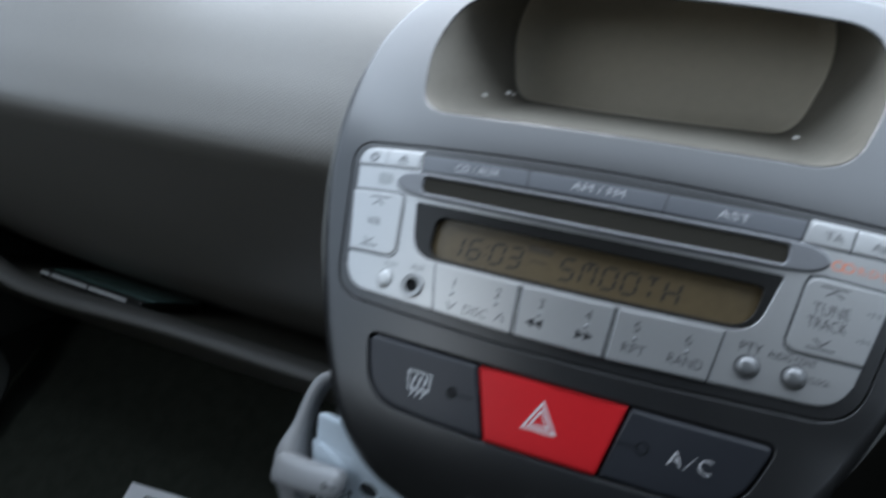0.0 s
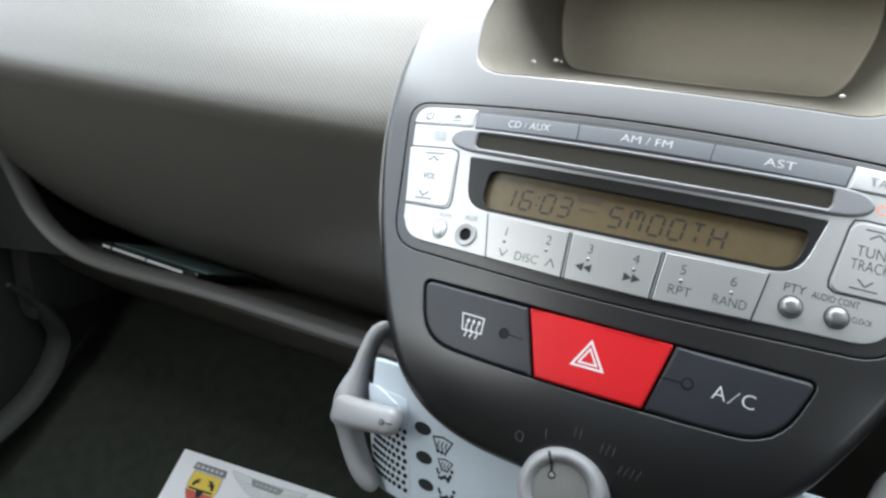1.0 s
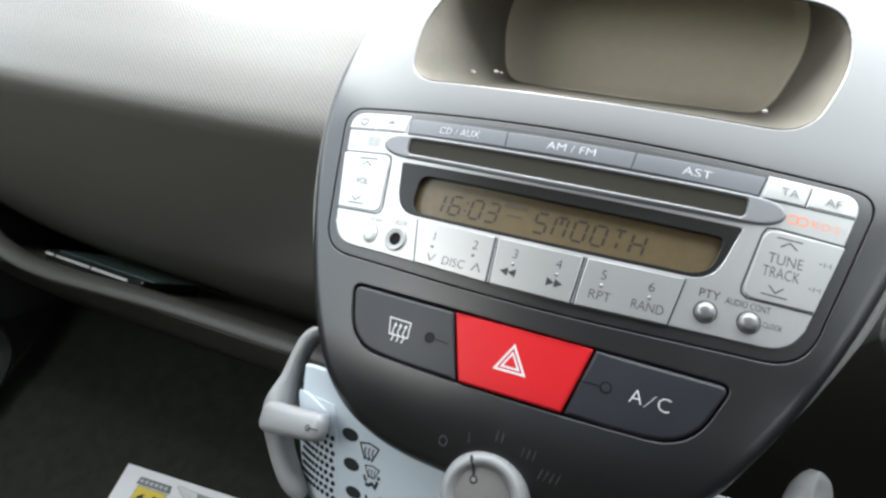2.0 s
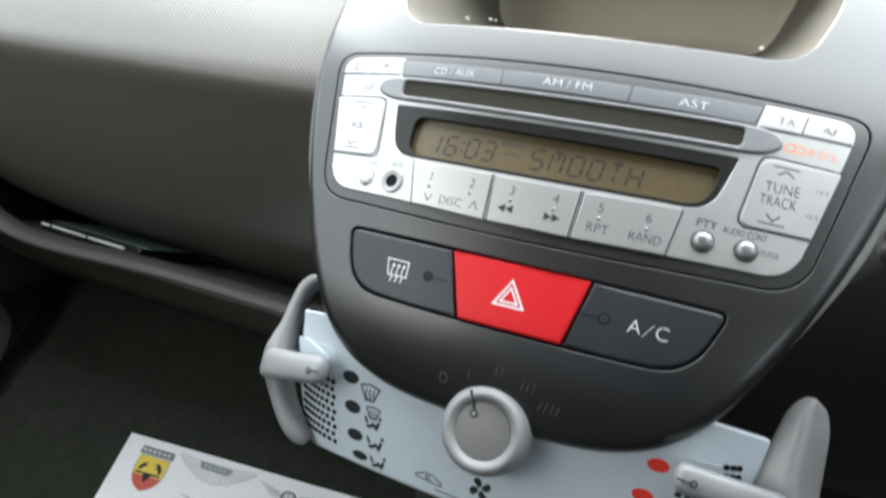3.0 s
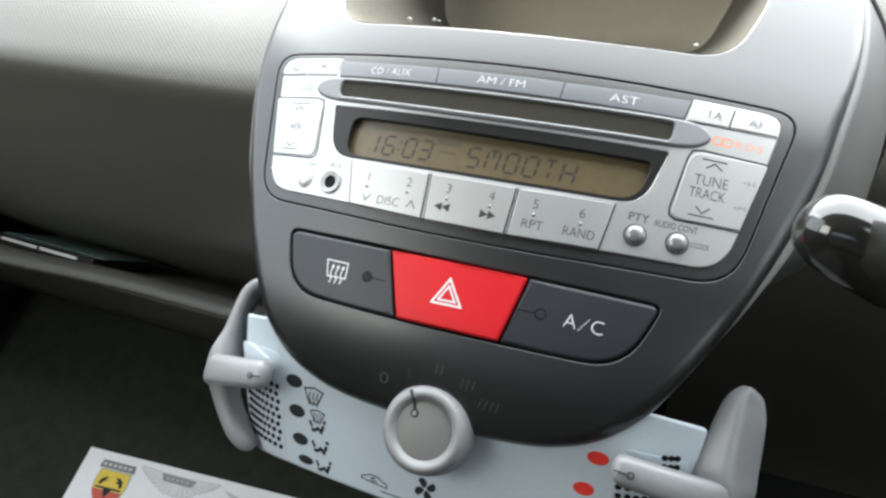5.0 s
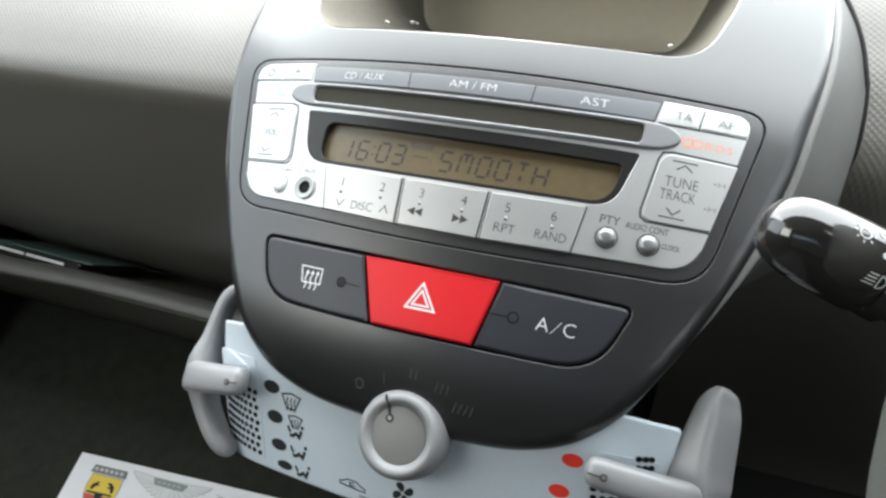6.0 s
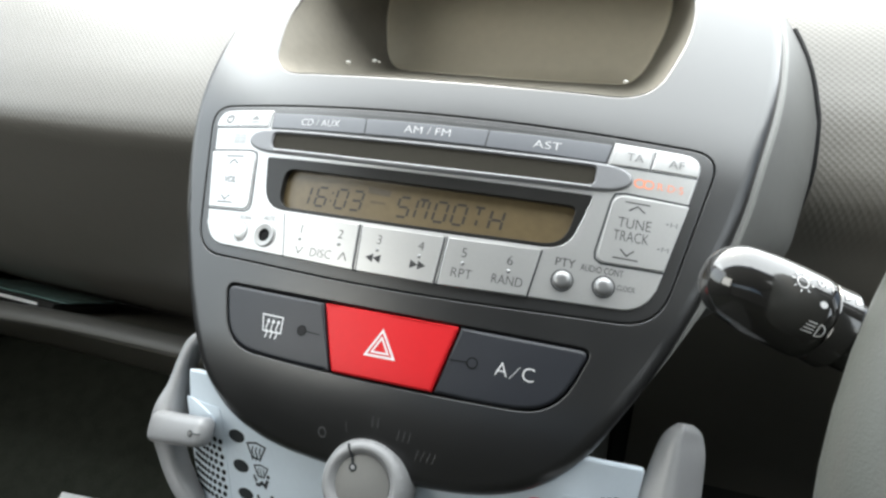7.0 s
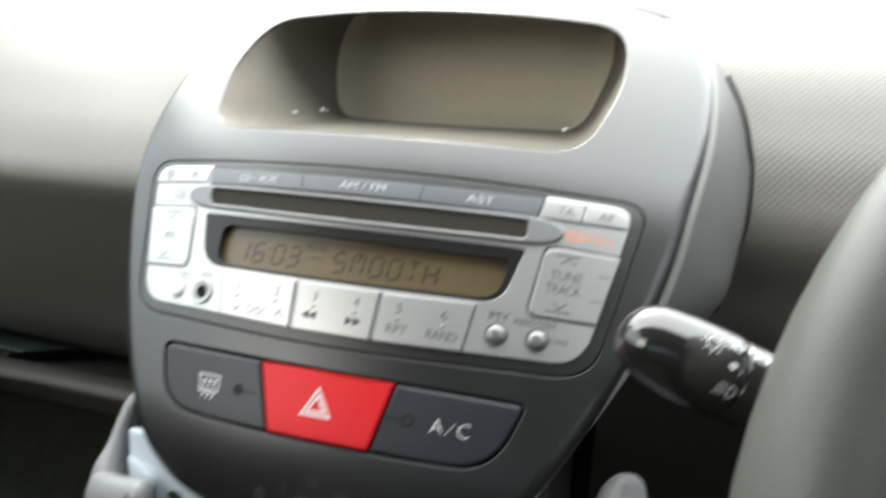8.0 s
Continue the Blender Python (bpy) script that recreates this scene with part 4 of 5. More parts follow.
def switches():
    t = thing("switch_bank", "bank of three rocker switches with a red hazard button", "switch panel", (0, 0, 0))
    left = rounded([(-74.6, 13.6, 5), (-50, 13.1, 10), (-26.4, 12.8, .4), (-18.0, -12.4, .6), (-40, -12.4, 10), (-66.8, -10.6, 13)])
    mid = rounded([(-25.5, 12.8, .5), (28.5, 13.0, .5), (22.9, -11.9, .8), (-17.0, -12.3, .8)])
    right = rounded([(29.4, 13.0, .4), (52, 13.1, 10), (76.0, 13.2, 4), (66.8, -10.6, 13), (42, -12.2, 9), (23.8, -11.9, .6)])
    d = part("rear_defogger_switch", slab(left, -4, 0.5, 1.4, steps=4), SWITCH, t, "charcoal rocker switch", angle=50)
    hz = part("hazard_switch", slab(mid, -4, 0.9, 1.0, steps=4), RED, t, "bright red hazard button", angle=50)
    ac = part("cooling_switch", slab(right, -4, 0.5, 1.4, steps=4), SWITCH, t, "charcoal rocker switch", angle=50)
    ap, bl, br = Vector((0.6, 7.7)), Vector((-5.6, -3.9)), Vector((8.0, -3.7))
    c = (ap + bl + br) / 3
    for s, w in ((0.84, 0.8), (0.48, 0.7)):
        part("triangle", stroke([[tuple(c + (q - c) * s) for q in (ap, br, bl)]], w, 0.98, True), WHITE_PRINT, hz, "white outlined triangle")
    strokes("symbol", ([[(-52.6, 4.2), (-42.8, 4.0), (-42.5, -2.2), (-51.0, -2.2)]], 0.48, 0.58, True), WHITE_PRINT, d, "white rear window symbol")
    strokes("symbol", ([[(x, -4.8), (x + 0.5, -3.0), (x - 0.4, -0.8), (x + 0.2, 1.8)] for x in (-49.4, -47.0, -44.6)], 0.46, 0.62), WHITE_PRINT, d)
    for x in (-49.3, -46.9, -44.5):
        part("symbol", flat(clockwise([Vector(p) / 1000 for p in ((x - 0.8, 1.4), (x, 2.9), (x + 0.8, 1.4))]), 0.56), WHITE_PRINT, d)
    for ch, x, z in (("A", 46.6, 1.2), ("/", 51.4, 0.8), ("C", 56.2, 1.0)):
        part("lettering", lettering(ch, x, z, 5.0, 0.58, bold=-0.018, shear=0.42 if ch == "/" else 0.0), WHITE_PRINT, ac, "white lettering")
    for x, z, sg, ob in ((-33.2, 0.6, 1, d), (35.9, 1.2, -1, ac)):
        ring_line = [(x + 1.9 * math.cos(q), z + 1.9 * math.sin(q)) for q in [2 * math.pi * k / 20 for k in range(20)]]
        eye = part("indicator", flat(circle(x, z, 1.8 if sg > 0 else 1.4), 0.55), INDICATOR if sg > 0 else SWITCH, ob, "small round unlit indicator")
        part("ring", stroke([ring_line], 0.45, 0.66, True), BLACK, eye)
        part("groove", stroke([[(x + sg * 2.2, z), (x + sg * (8.3 if sg > 0 else 9.2), z - 0.3)]], 0.4, 0.62), BLACK, ob)
    return t


switches()

# ---- the heater panel under the pod ----


def heater_panel():
    t = thing("heater_controls", "pale blue-white heater control panel with printed symbols", "heater controls", (0, 0.04, -0.085))
    line = rounded([(-96, -25.5, 2), (0, -20, 10), (101, -24.3, 2), (98, -60, 20), (80, -84, 6), (0, -86, 40), (-86, -84, 4), (-97, -60, 14)])
    body = part("panel", slab(line, -7, 0, 1.2, depth=panel_depth), PANEL, t, "pale blue-white moulded panel")
    for sx, mat, lab, dz in ((-1, DARK_PRINT, "black oval mark", 0.0), (1, RED_PRINT, "red oval mark", 4.5)):
        for x, z, rx, rz in ((63.6 - 0.4 * min(sx, 0), -47.8, 4.3, 2.7), (60.6 - 1.2 * min(sx, 0), -60.2, 4.2, 2.7),
                             (57.2 - 0.7 * sx - 1.4 * min(sx, 0), -71.4 + 0.5 * min(sx, 0), 4.1, 2.5), (53.4 - 1.4 * sx - min(sx, 0), -79.6 + 0.6 * min(sx, 0), 4.0, 1.9)):
            part("mark", flat(circle(sx * x + 1.4, z + dz * (1 + z / 300), rx * (0.92 if sx > 0 else 1.0), rz * (0.92 if sx > 0 else 1.0)), 0.05, panel_depth), mat, body, lab)

    def screen(cx, cz, s, parent=body):
        shape = [(cx - 6.4 * s, cz + 3.6 * s), (cx, cz + 5.0 * s), (cx + 6.4 * s, cz + 3.6 * s), (cx + 2.9 * s, cz - 3.8 * s), (cx - 2.9 * s, cz - 3.8 * s)]
        strokes("symbol", ([shape], 0.7 * s + 0.2, 0.1, True, panel_depth), DARK_PRINT, parent)
        strokes("symbol", ([[(cx + a * s, cz - 5.2 * s), (cx + (a + 0.8) * s, cz - 2.4 * s), (cx + (a - 0.4) * s, cz - 0.4 * s), (cx + (a + 0.4) * s, cz + 2.6 * s)] for a in (-2.6, 0, 2.6)], 0.85 * s, 0.12, False, panel_depth), DARK_PRINT, parent)

    def chair(cx, cz, s, parent=body):
        strokes("symbol", ([[(cx - 4 * s, cz - 2.2 * s), (cx - 1.4 * s, cz - 2.4 * s), (cx + 1.0 * s, cz - 0.4 * s), (cx + 3.6 * s, cz - 2.4 * s), (cx + 5.2 * s, cz + 2.2 * s)]], 2.2 * s, 0.1, False, panel_depth), DARK_PRINT, parent)
        strokes("symbol", ([[(cx - 5.6 * s, cz + 3.4 * s), (cx - 4.2 * s, cz + 0.4 * s)]], 1.7 * s, 0.1, False, panel_depth), DARK_PRINT, parent)
        part("symbol", flat(circle(cx + 5.6 * s, cz + 4.4 * s, 1.3 * s, n=10), 0.08, panel_depth), DARK_PRINT, parent)
        part("symbol", flat(clockwise([Vector(p) / 1000 for p in ((cx - 5.6 * s, cz + 1.0 * s), (cx - 2.6 * s, cz + 1.4 * s), (cx - 3.6 * s, cz - 1.2 * s))]), 0.08, panel_depth), DARK_PRINT, parent)

    screen(-52.2, -52.0, 0.74)
    screen(-49.7, -60.0, 0.55)
    chair(-49.7, -64.4, 0.66)
    chair(-47.7, -72.8, 0.68)
    chair(-45.3, -80.7, 0.62)
    # fan
    for k in range(4):
        a = 0.75 + k * math.pi / 2
        pts = [(0.5, -0.3), (1.1, -1.8), (2.6, -2.5), (4.1, -2.1), (4.8, -0.8), (4.4, 0.4), (2.8, 0.6), (1.0, 0.35)]
        rot = [Vector((2.2 + u * math.cos(a) - v * math.sin(a), -75.2 + u * math.sin(a) + v * math.cos(a))) / 1000 for u, v in pts]
        part("symbol", flat(clockwise(rot), 0.05, panel_depth), DARK_PRINT, body, "black fan blade mark")
    strokes("symbol", ([[(-26.4, -78.2), (-24.4, -77.6), (-22.6, -76.6), (-18.6, -76.8), (-17.0, -78.0), (-14.6, -78.8), (-14.4, -80.2), (-18.0, -80.0), (-22.0, -79.6), (-26.2, -79.2)]], 0.5, 0.1, True, panel_depth), DARK_PRINT, body)
    strokes("symbol", ([[(-19.0, -79.0), (-21.6, -78.8), (-21.8, -77.8), (-19.6, -77.7)]], 0.5, 0.12, False, panel_depth), DARK_PRINT, body)
    strokes("symbol", ([[(-17, -82.2), (10, -82.8), (40, -83.2)]], 0.5, 0.1, False, panel_depth), DARK_PRINT, body)
    # perforated grilles beside the levers
    for sx in (-1, 1):
        g = part("grille", slab(rounded([(sx * (97.0 if sx > 0 else 100.0), -38, 3), (sx * (73.5 if sx > 0 else 71.5), -38, 2), (sx * (67.5 if sx > 0 else 65.0), -81, 2), (sx * (82 if sx > 0 else 87), -82.5, 4)]), 0.0, 0.35, 0.2, depth=panel_depth, step=0.003), PANEL, t, "pale perforated grille")
        for r in range(13):
            for k in range(7 if sx > 0 else 9):
                z = -39.5 - r * 3.25 + k * 0.35
                x = (75.6 if sx > 0 else 73.4) - (r * 3.25) * 0.135 + k * 3.5 * (1 - 0.035 * k) + (0.9 if r % 2 else 0)
                if x > (93.5 if sx > 0 else 99.0) + (z + 45) * (0.30 if sx > 0 else 0.27) or z < -80 or (sx < 0 and z > -50) or (sx > 0 and z > -47 and x < 86):
                    continue
                part("hole", flat(circle(sx * x, z, 1.28, 1.15, 10), 0.36, panel_depth), BLACK, g)
    return t


heater_panel()


def fan_dial():
    cx, cz = 0.0024, -0.0496
    n = Vector((0, -1, -0.05)).normalized()
    base = Vector((cx, 0.0165, cz))
    t = thing("fan_dial", "light grey plastic rotary fan dial", "dial", tuple(base))
    rim = part("rim", lathe([(17.8, 0), (17.8, 2.0), (17.4, 3.4), (16.9, 8.0), (16.2, 10.6), (14.8, 12.4), (13.4, 12.9), (12.2, 12.2), (11.2, 11.0), (10.7, 10.4)], base, n, 56), DIAL_RIM, t, "light grey rounded rim", angle=60)
    part("dial_face", lathe([(11.0, 10.3), (10.6, 10.7), (6, 11.2), (0, 11.3)], base, n, 48), DIAL_FACE, t, "darker grey dial face")
    rot = n.to_track_quat("Z", "Y").to_matrix().to_4x4()
    up = Vector((0, 0, 1))
    side = up.cross(n).normalized() * -1
    top = n.cross(side).normalized() * -1
    if top.z < 0:
        top = -top
    if side.x < 0:
        side = -side

    def on(u, v, h):
        return base + side * (u / 1000) + top * (v / 1000) + n * (h / 1000)

    bm = sweep([on(-5.0, 6.6, 11.2), on(-5.7, 9.3, 11.3), on(-6.3, 11.0, 12.2), on(-6.9, 12.3, 13.1), on(-7.4, 13.6, 12.7)], lambda u: [(0.0005 * math.cos(a), 0.00035 * math.sin(a)) for a in [k * math.pi / 3 for k in range(6)]], up=tuple(n))
    part("pointer", bm, DARK_PRINT, t, "dark pointer line")
    part("pip", lathe([(1.5, -0.2), (1.5, 0.3), (1.2, 0.42), (0.9, 0.3)], on(-4.6, 5.3, 11.15), n, 18), DARK_PRINT, t, "small dark ring")
    part("pip", lathe([(0.9, -0.2), (0.85, 0.25), (0.4, 0.4), (0, 0.45)], on(-4.6, 5.3, 11.15), n, 14), LEVER, t)
    for k in range(9):      # small grip ribs round the upper rim
        a = radians(-24 + k * 15)
        p = on(16.0 * math.cos(a), 16.0 * math.sin(a), 10.6)
        part("rib", lathe([(0.6, -0.8), (0.55, 0.1), (0.3, 0.35), (0, 0.4)], p, (p - base - n * 0.007).normalized(), 8), DIAL_RIM, rim)
    return t


fan_dial()
# faint moulded fan speeds over the dial, on the pod's face
marks = thing("dial_marking", "faint grey fan speed marks over the dial", "marking", (0, 0, -0.04))
part("ring_mark", stroke([[(-18 + 1.6 * math.cos(q), -35.5 + 1.9 * math.sin(q)) for q in [2 * math.pi * k / 16 for k in range(16)]]], 0.5, 0.05, True), FAINT_PRINT, marks)
for x, z, nn in ((-8, -31.2, 1), (3.5, -27.0, 2), (15, -29.8, 3), (23.8, -35.4, 4)):
    strokes("tick", ([[(x + (k - (nn - 1) / 2) * 2.2 - 0.02 * x, z - 2.0), (x + (k - (nn - 1) / 2) * 2.2 + 0.03 * x, z + 2.0)] for k in range(nn)], 0.4, 0.05), FAINT_PRINT, marks)


WING = [(-12, 102.4, 29, 110.4, 32, 121.0, 56), (-18, 100.6, 29, 110.4, 32, 122.5, 56),
        (-28, 98.4, 29, 110, 32, 123, 56), (-38, 96.6, 29, 110.2, 32, 123, 56), (-46, 95.2, 29, 112.0, 33, 123, 56), (-57, 92, 30, 110.5, 34, 120, 56),
        (-68, 87, 31, 103.6, 35, 113, 56), (-78, 82, 33, 96.5, 37, 105.5, 55), (-83.5, 79.5, 35, 92, 39, 98, 54), (-86.0, 80.5, 38, 88, 41, 92, 52)]
WING_TOP = {-1: [(-8.8, 98.0, 31, 102.5, 32, 112, 54), (-9.8, 99.6, 29.6, 105.6, 32, 116, 55)], 1: [(-5.6, 109.0, 30, 111.2, 33, 115.5, 54), (-8.0, 105.4, 29.4, 111.4, 32.4, 119, 55)]}


def lever(sx, z_in, z_out):
    t = thing("heater_lever", "light grey heater lever in a curved side frame", "lever", (sx * 0.1, 0.03, -0.06), group="heater levers")
    if sx < 0:
        bar = [(-99.4, 39.5, -10.6, 1.4), (-100.8, 38.8, -11.2, 2.6), (-102.6, 38.2, -13.0, 3.2), (-104.8, 37.8, -17, 3.3), (-106.4, 37.6, -25, 3.3), (-107.2, 37.6, -35, 3.9),
               (-107.9, 37.8, -43, 5.8), (-107.8, 38.0, -50, 7.2), (-106.4, 38.2, -57, 6.0), (-103.0, 38.4, -64, 4.9), (-98.2, 38.8, -71, 4.6), (-92.2, 39.4, -77.5, 4.6),
               (-87.8, 40.0, -80.8, 4.2), (-85.0, 40.6, -82.6, 3.0), (-83.4, 41.0, -83.4, 1.3)]
        line = spline([p[:3] for p in bar], 4)
        wide = [p.x for p in spline([(p[3], 0, 0) for p in bar], 4)]
        n = len(line) - 1

        def oval(u):
            w = wide[min(n, round(u * n))] / 1000
            return [(w * math.copysign(abs(math.cos(a)) ** 0.62, math.cos(a)), min(0.0080, 0.003 + w * 0.8) * math.copysign(abs(math.sin(a)) ** 0.62, math.sin(a))) for a in [2 * math.pi * k / 20 for k in range(20)]]

        part("side_frame", sweep([p / 1000 for p in line], oval, up=(0, 1, 0)), LEVER, t, "curved light grey side frame", angle=70)
    else:
        out, sunk = (1.1, 0.9, 2.2), (8.0, -0.8, 0.0)
        cols = [spline([(w[0], w[1 + 2 * k] + out[k], w[2 + 2 * k] + sunk[k]) for w in WING_TOP[sx] + WING], 4) for k in range(3)]
        bm = bmesh.new()
        rings = []
        for a, b, c in zip(*cols):
            pts = [Vector((q[1], q[2])) / 1000 for q in (a, b, c)] + [Vector((min(a[1] + 14, c[1] - 4), 56 if a[0] < -12 else 53)) / 1000]
            loop = []
            for i, p in enumerate(pts):
                d = min(0.008 if (i == 1 and sx < 0) else 0.0042, (pts[i - 1] - p).length * 0.45, (pts[(i + 1) % 4] - p).length * 0.4)
                s0, e0 = p + (pts[i - 1] - p).normalized() * d, p + (pts[(i + 1) % 4] - p).normalized() * d
                for k in range(5):
                    u = k / 4
                    loop.append((1 - u) ** 2 * s0 + 2 * u * (1 - u) * p + u * u * e0)
            rings.append([bm.verts.new((sx * q.x, q.y, a[0] / 1000)) for q in loop])
        for a, b in zip(rings, rings[1:]):
            bridge(bm, a, b)
        bm.faces.new(rings[0][::-1])
        bm.faces.new(rings[-1])
        bmesh.ops.recalc_face_normals(bm, faces=bm.faces[:])
        part("side_frame", bm, LEVER, t, "curved light grey side frame", angle=60)

    if sx > 0:
        part("pip", lathe([(0.9, -0.8), (0.85, 0.25), (0.5, 0.5), (0, 0.55)], (0.1125, 0.0345, -0.036), (0.8, -0.6, 0), 12), LEVER, t, "small moulded pip")
    x0, x1 = 0.0700, 0.1135 if sx < 0 else 0.1118
    deep = lambda x: 0.0045 + 0.36 * max(x - 0.066, 0.0) + 7.0 * max(x - 0.085, 0.0) ** 2 + (0.0 if sx < 0 else -0.001)
    tilt = lambda x: z_in + (z_out - z_in) * (x - x0) / (x1 - x0)
    bm = bmesh.new()
    rings, n = [], 26
    for i in range(n + 1):
        u = i / n
        x = x0 + (x1 - x0) * u
        e = min(1.0, min(u * 9, (1 - u) * 6))
        e = math.sqrt(max(1 - (1 - e) ** 2, 0.0))
        hz, hy = (0.0066 if sx < 0 else 0.0058) * (0.30 + 0.70 * e) * (0.92 + 0.16 * u), 0.0060 * (0.25 + 0.75 * e)
        r = []
        for k in range(20):
            a = 2 * math.pi * k / 20
            c, q = math.cos(a), math.sin(a)
            r.append(bm.verts.new((sx * x, deep(x) + 0.0075 + hy * math.copysign(abs(c) ** 0.62, c), tilt(x) + hz * math.copysign(abs(q) ** 0.62, q))))
        rings.append(r)
    for a, b in zip(rings, rings[1:]):
        bridge(bm, a, b)
    bm.faces.new(rings[0][::-1])
    bm.faces.new(rings[-1])
    bmesh.ops.recalc_face_normals(bm, faces=bm.faces[:])
    tab = part("tab", bm, LEVER, t, "rounded light grey grip", angle=60)
    front = lambda x: (sx * x, deep(x) + 0.0075 - 0.00598, tilt(x) - 0.0004)
    part("pointer", sweep([front(x) for x in (0.0712, 0.0725, 0.0740, 0.0755)], lambda u: [(0.00035 * math.cos(a), 0.0003 * math.sin(a)) for a in [k * math.pi / 3 for k in range(6)]]), DARK_PRINT, tab, "dark pointer line")
    part("pip", lathe([(1.35, -0.3), (1.35, 0.35), (1.1, 0.45), (0.85, 0.3)], front(0.0768), (0.36 * sx, -1, 0), 16), DARK_PRINT, tab, "small dark ring")
    part("pip", lathe([(0.85, -0.1), (0.8, 0.3), (0.4, 0.45), (0, 0.5)], front(0.0768), (0.36 * sx, -1, 0), 12), DIAL_FACE, tab, "small round moulded pip")
    if sx < 0:
        part("shoulder", slab(rounded([(-73, -43.4, 4), (-82, -39.4, 6), (-94, -37.0, 4), (-95, -48, 3), (-75, -48, 3)]), -0.5, 0.9, 0.9, depth=panel_depth, steps=5), PANEL, t, "white shoulder behind the grip")
    return t


lever(-1, -0.0478, -0.0545)
lever(1, -0.0444, -0.0482)


# dark lower console below the heater panel
low = thing("lower_console", "black plastic lower console below the heater panel", "lower console", (0, 0.05, 0.2), Matrix())
part("body", box((-0.070, 0.075, 0.18), (0.085, 0.28, 0.395), 0.03), DOORCARD, low)

# ---- the lamp stalk ----


def stalk():
    a = Vector((0.1063, -0.0458, 0.0384))
    ax = Vector((1.0, 0.311, -0.280)).normalized()
    t = thing("lamp_stalk", "glossy black lamp stalk with white symbols", "stalk", tuple(a))
    head = part("switch_head", lathe([(0, -1.5), (2.2, -1.35), (4.1, -0.9), (5.8, -0.1), (7.2, 0.9), (8.4, 2.3), (9.4, 4.0), (10.2, 6.0), (10.7, 8.2), (11.4, 13.5), (11.8, 20), (11.9, 27), (11.8, 29.2), (11.2, 29.9)], a, ax, 48), GLOSS, t, "glossy black rounded switch head", angle=60)
    part("collar", lathe([(10.4, 29.6), (11.3, 30.5), (11.5, 36), (10.6, 37)], a, ax, 40), GLOSS, t, "glossy black collar")
    part("arm", lathe([(9.6, 36.5), (9.0, 60), (8.2, 95), (8, 180)], a, ax, 32), GLOSS, t, "black stalk arm")
    up = Vector((0, 0, 1))
    front = Vector((0, -1, 0))
    front = (front - ax * front.dot(ax)).normalized()
    top = (up - ax * up.dot(ax) - front * up.dot(front)).normalized()

    def on(s, ang, r):
        return a + ax * (s / 1000) + (front * math.cos(radians(ang)) + top * math.sin(radians(ang))) * (r / 1000)

    def print_on(lines, width, r, name="symbol"):
        bm = bmesh.new()
        w = width / 2
        for line in lines:
            pts = [Vector(p) for p in line]
            rows = []
            for i, p in enumerate(pts):
                d = (pts[min(i + 1, len(pts) - 1)] - pts[max(i - 1, 0)]).normalized()
                m = Vector((-d.y, d.x)) * w
                rows.append([bm.verts.new(on(q.x, math.degrees(q.y / r(q.x)), r(q.x) + 0.12)) for q in (p + m, p - m)])
            for q, q2 in zip(rows, rows[1:]):
                bm.faces.new((q[0], q2[0], q2[1], q[1]))
        part(name, bm, WHITE_PRINT, head)

    r = lambda s: 11.92 if s > 22 else 11.85
    arc = lambda cx, cy, rad, n=14, a0=0.0, a1=6.2832: [(cx + rad * math.cos(a0 + (a1 - a0) * k / n), cy + rad * math.sin(a0 + (a1 - a0) * k / n)) for k in range(n + 1)]
    print_on([arc(19, 5.4, 1.55)] + [[(19 + 2.2 * math.cos(q), 5.4 + 2.2 * math.sin(q)), (19 + 3.0 * math.cos(q), 5.4 + 3.0 * math.sin(q))] for q in [k * math.pi / 4 for k in range(8)]], 0.36, r)
    print_on([[(23.9 + 0.8 * math.cos(q), 8.0 + 1.2 * math.sin(q)) for q in [k * math.pi / 8 for k in range(17)]], [(25.4, 6.8), (25.4, 9.2), (26.5, 9.2)], [(25.4, 8.1), (26.3, 8.1)], [(27.2, 6.8), (27.2, 9.2), (28.3, 9.2)], [(27.2, 8.1), (28.1, 8.1)]], 0.34, r, "lettering")
    print_on([[(24.7 + k * 0.4, 1.9 - q) for q in (-h, h)] for k, h in ((0, 0.5), (1, 0.85), (2, 0.95), (3, 0.85), (4, 0.5))], 0.42, r, "pip")
    print_on([arc(26.9, -4.6, 1.7, 10, -1.57, 1.57), [(26.9, -6.3), (26.9, -2.9)]] + [[(23.2 + 0.2 * k, -6.2 + k * 0.95), (26.1, -5.9 + k * 0.9)] for k in range(4)], 0.32, r)
    for s in (32.0, 35.0):
        bm = bmesh.new()
        vs = [bm.verts.new(on(s + u, math.degrees(v / 11.4), 11.58)) for u, v in ((-0.9, 8.8), (1.1, 7.7), (-0.9, 6.4))]
        bm.faces.new(vs)
        part("arrow", bm, WHITE_PRINT, head)
    return t


stalk()

# ---- the steering wheel ----


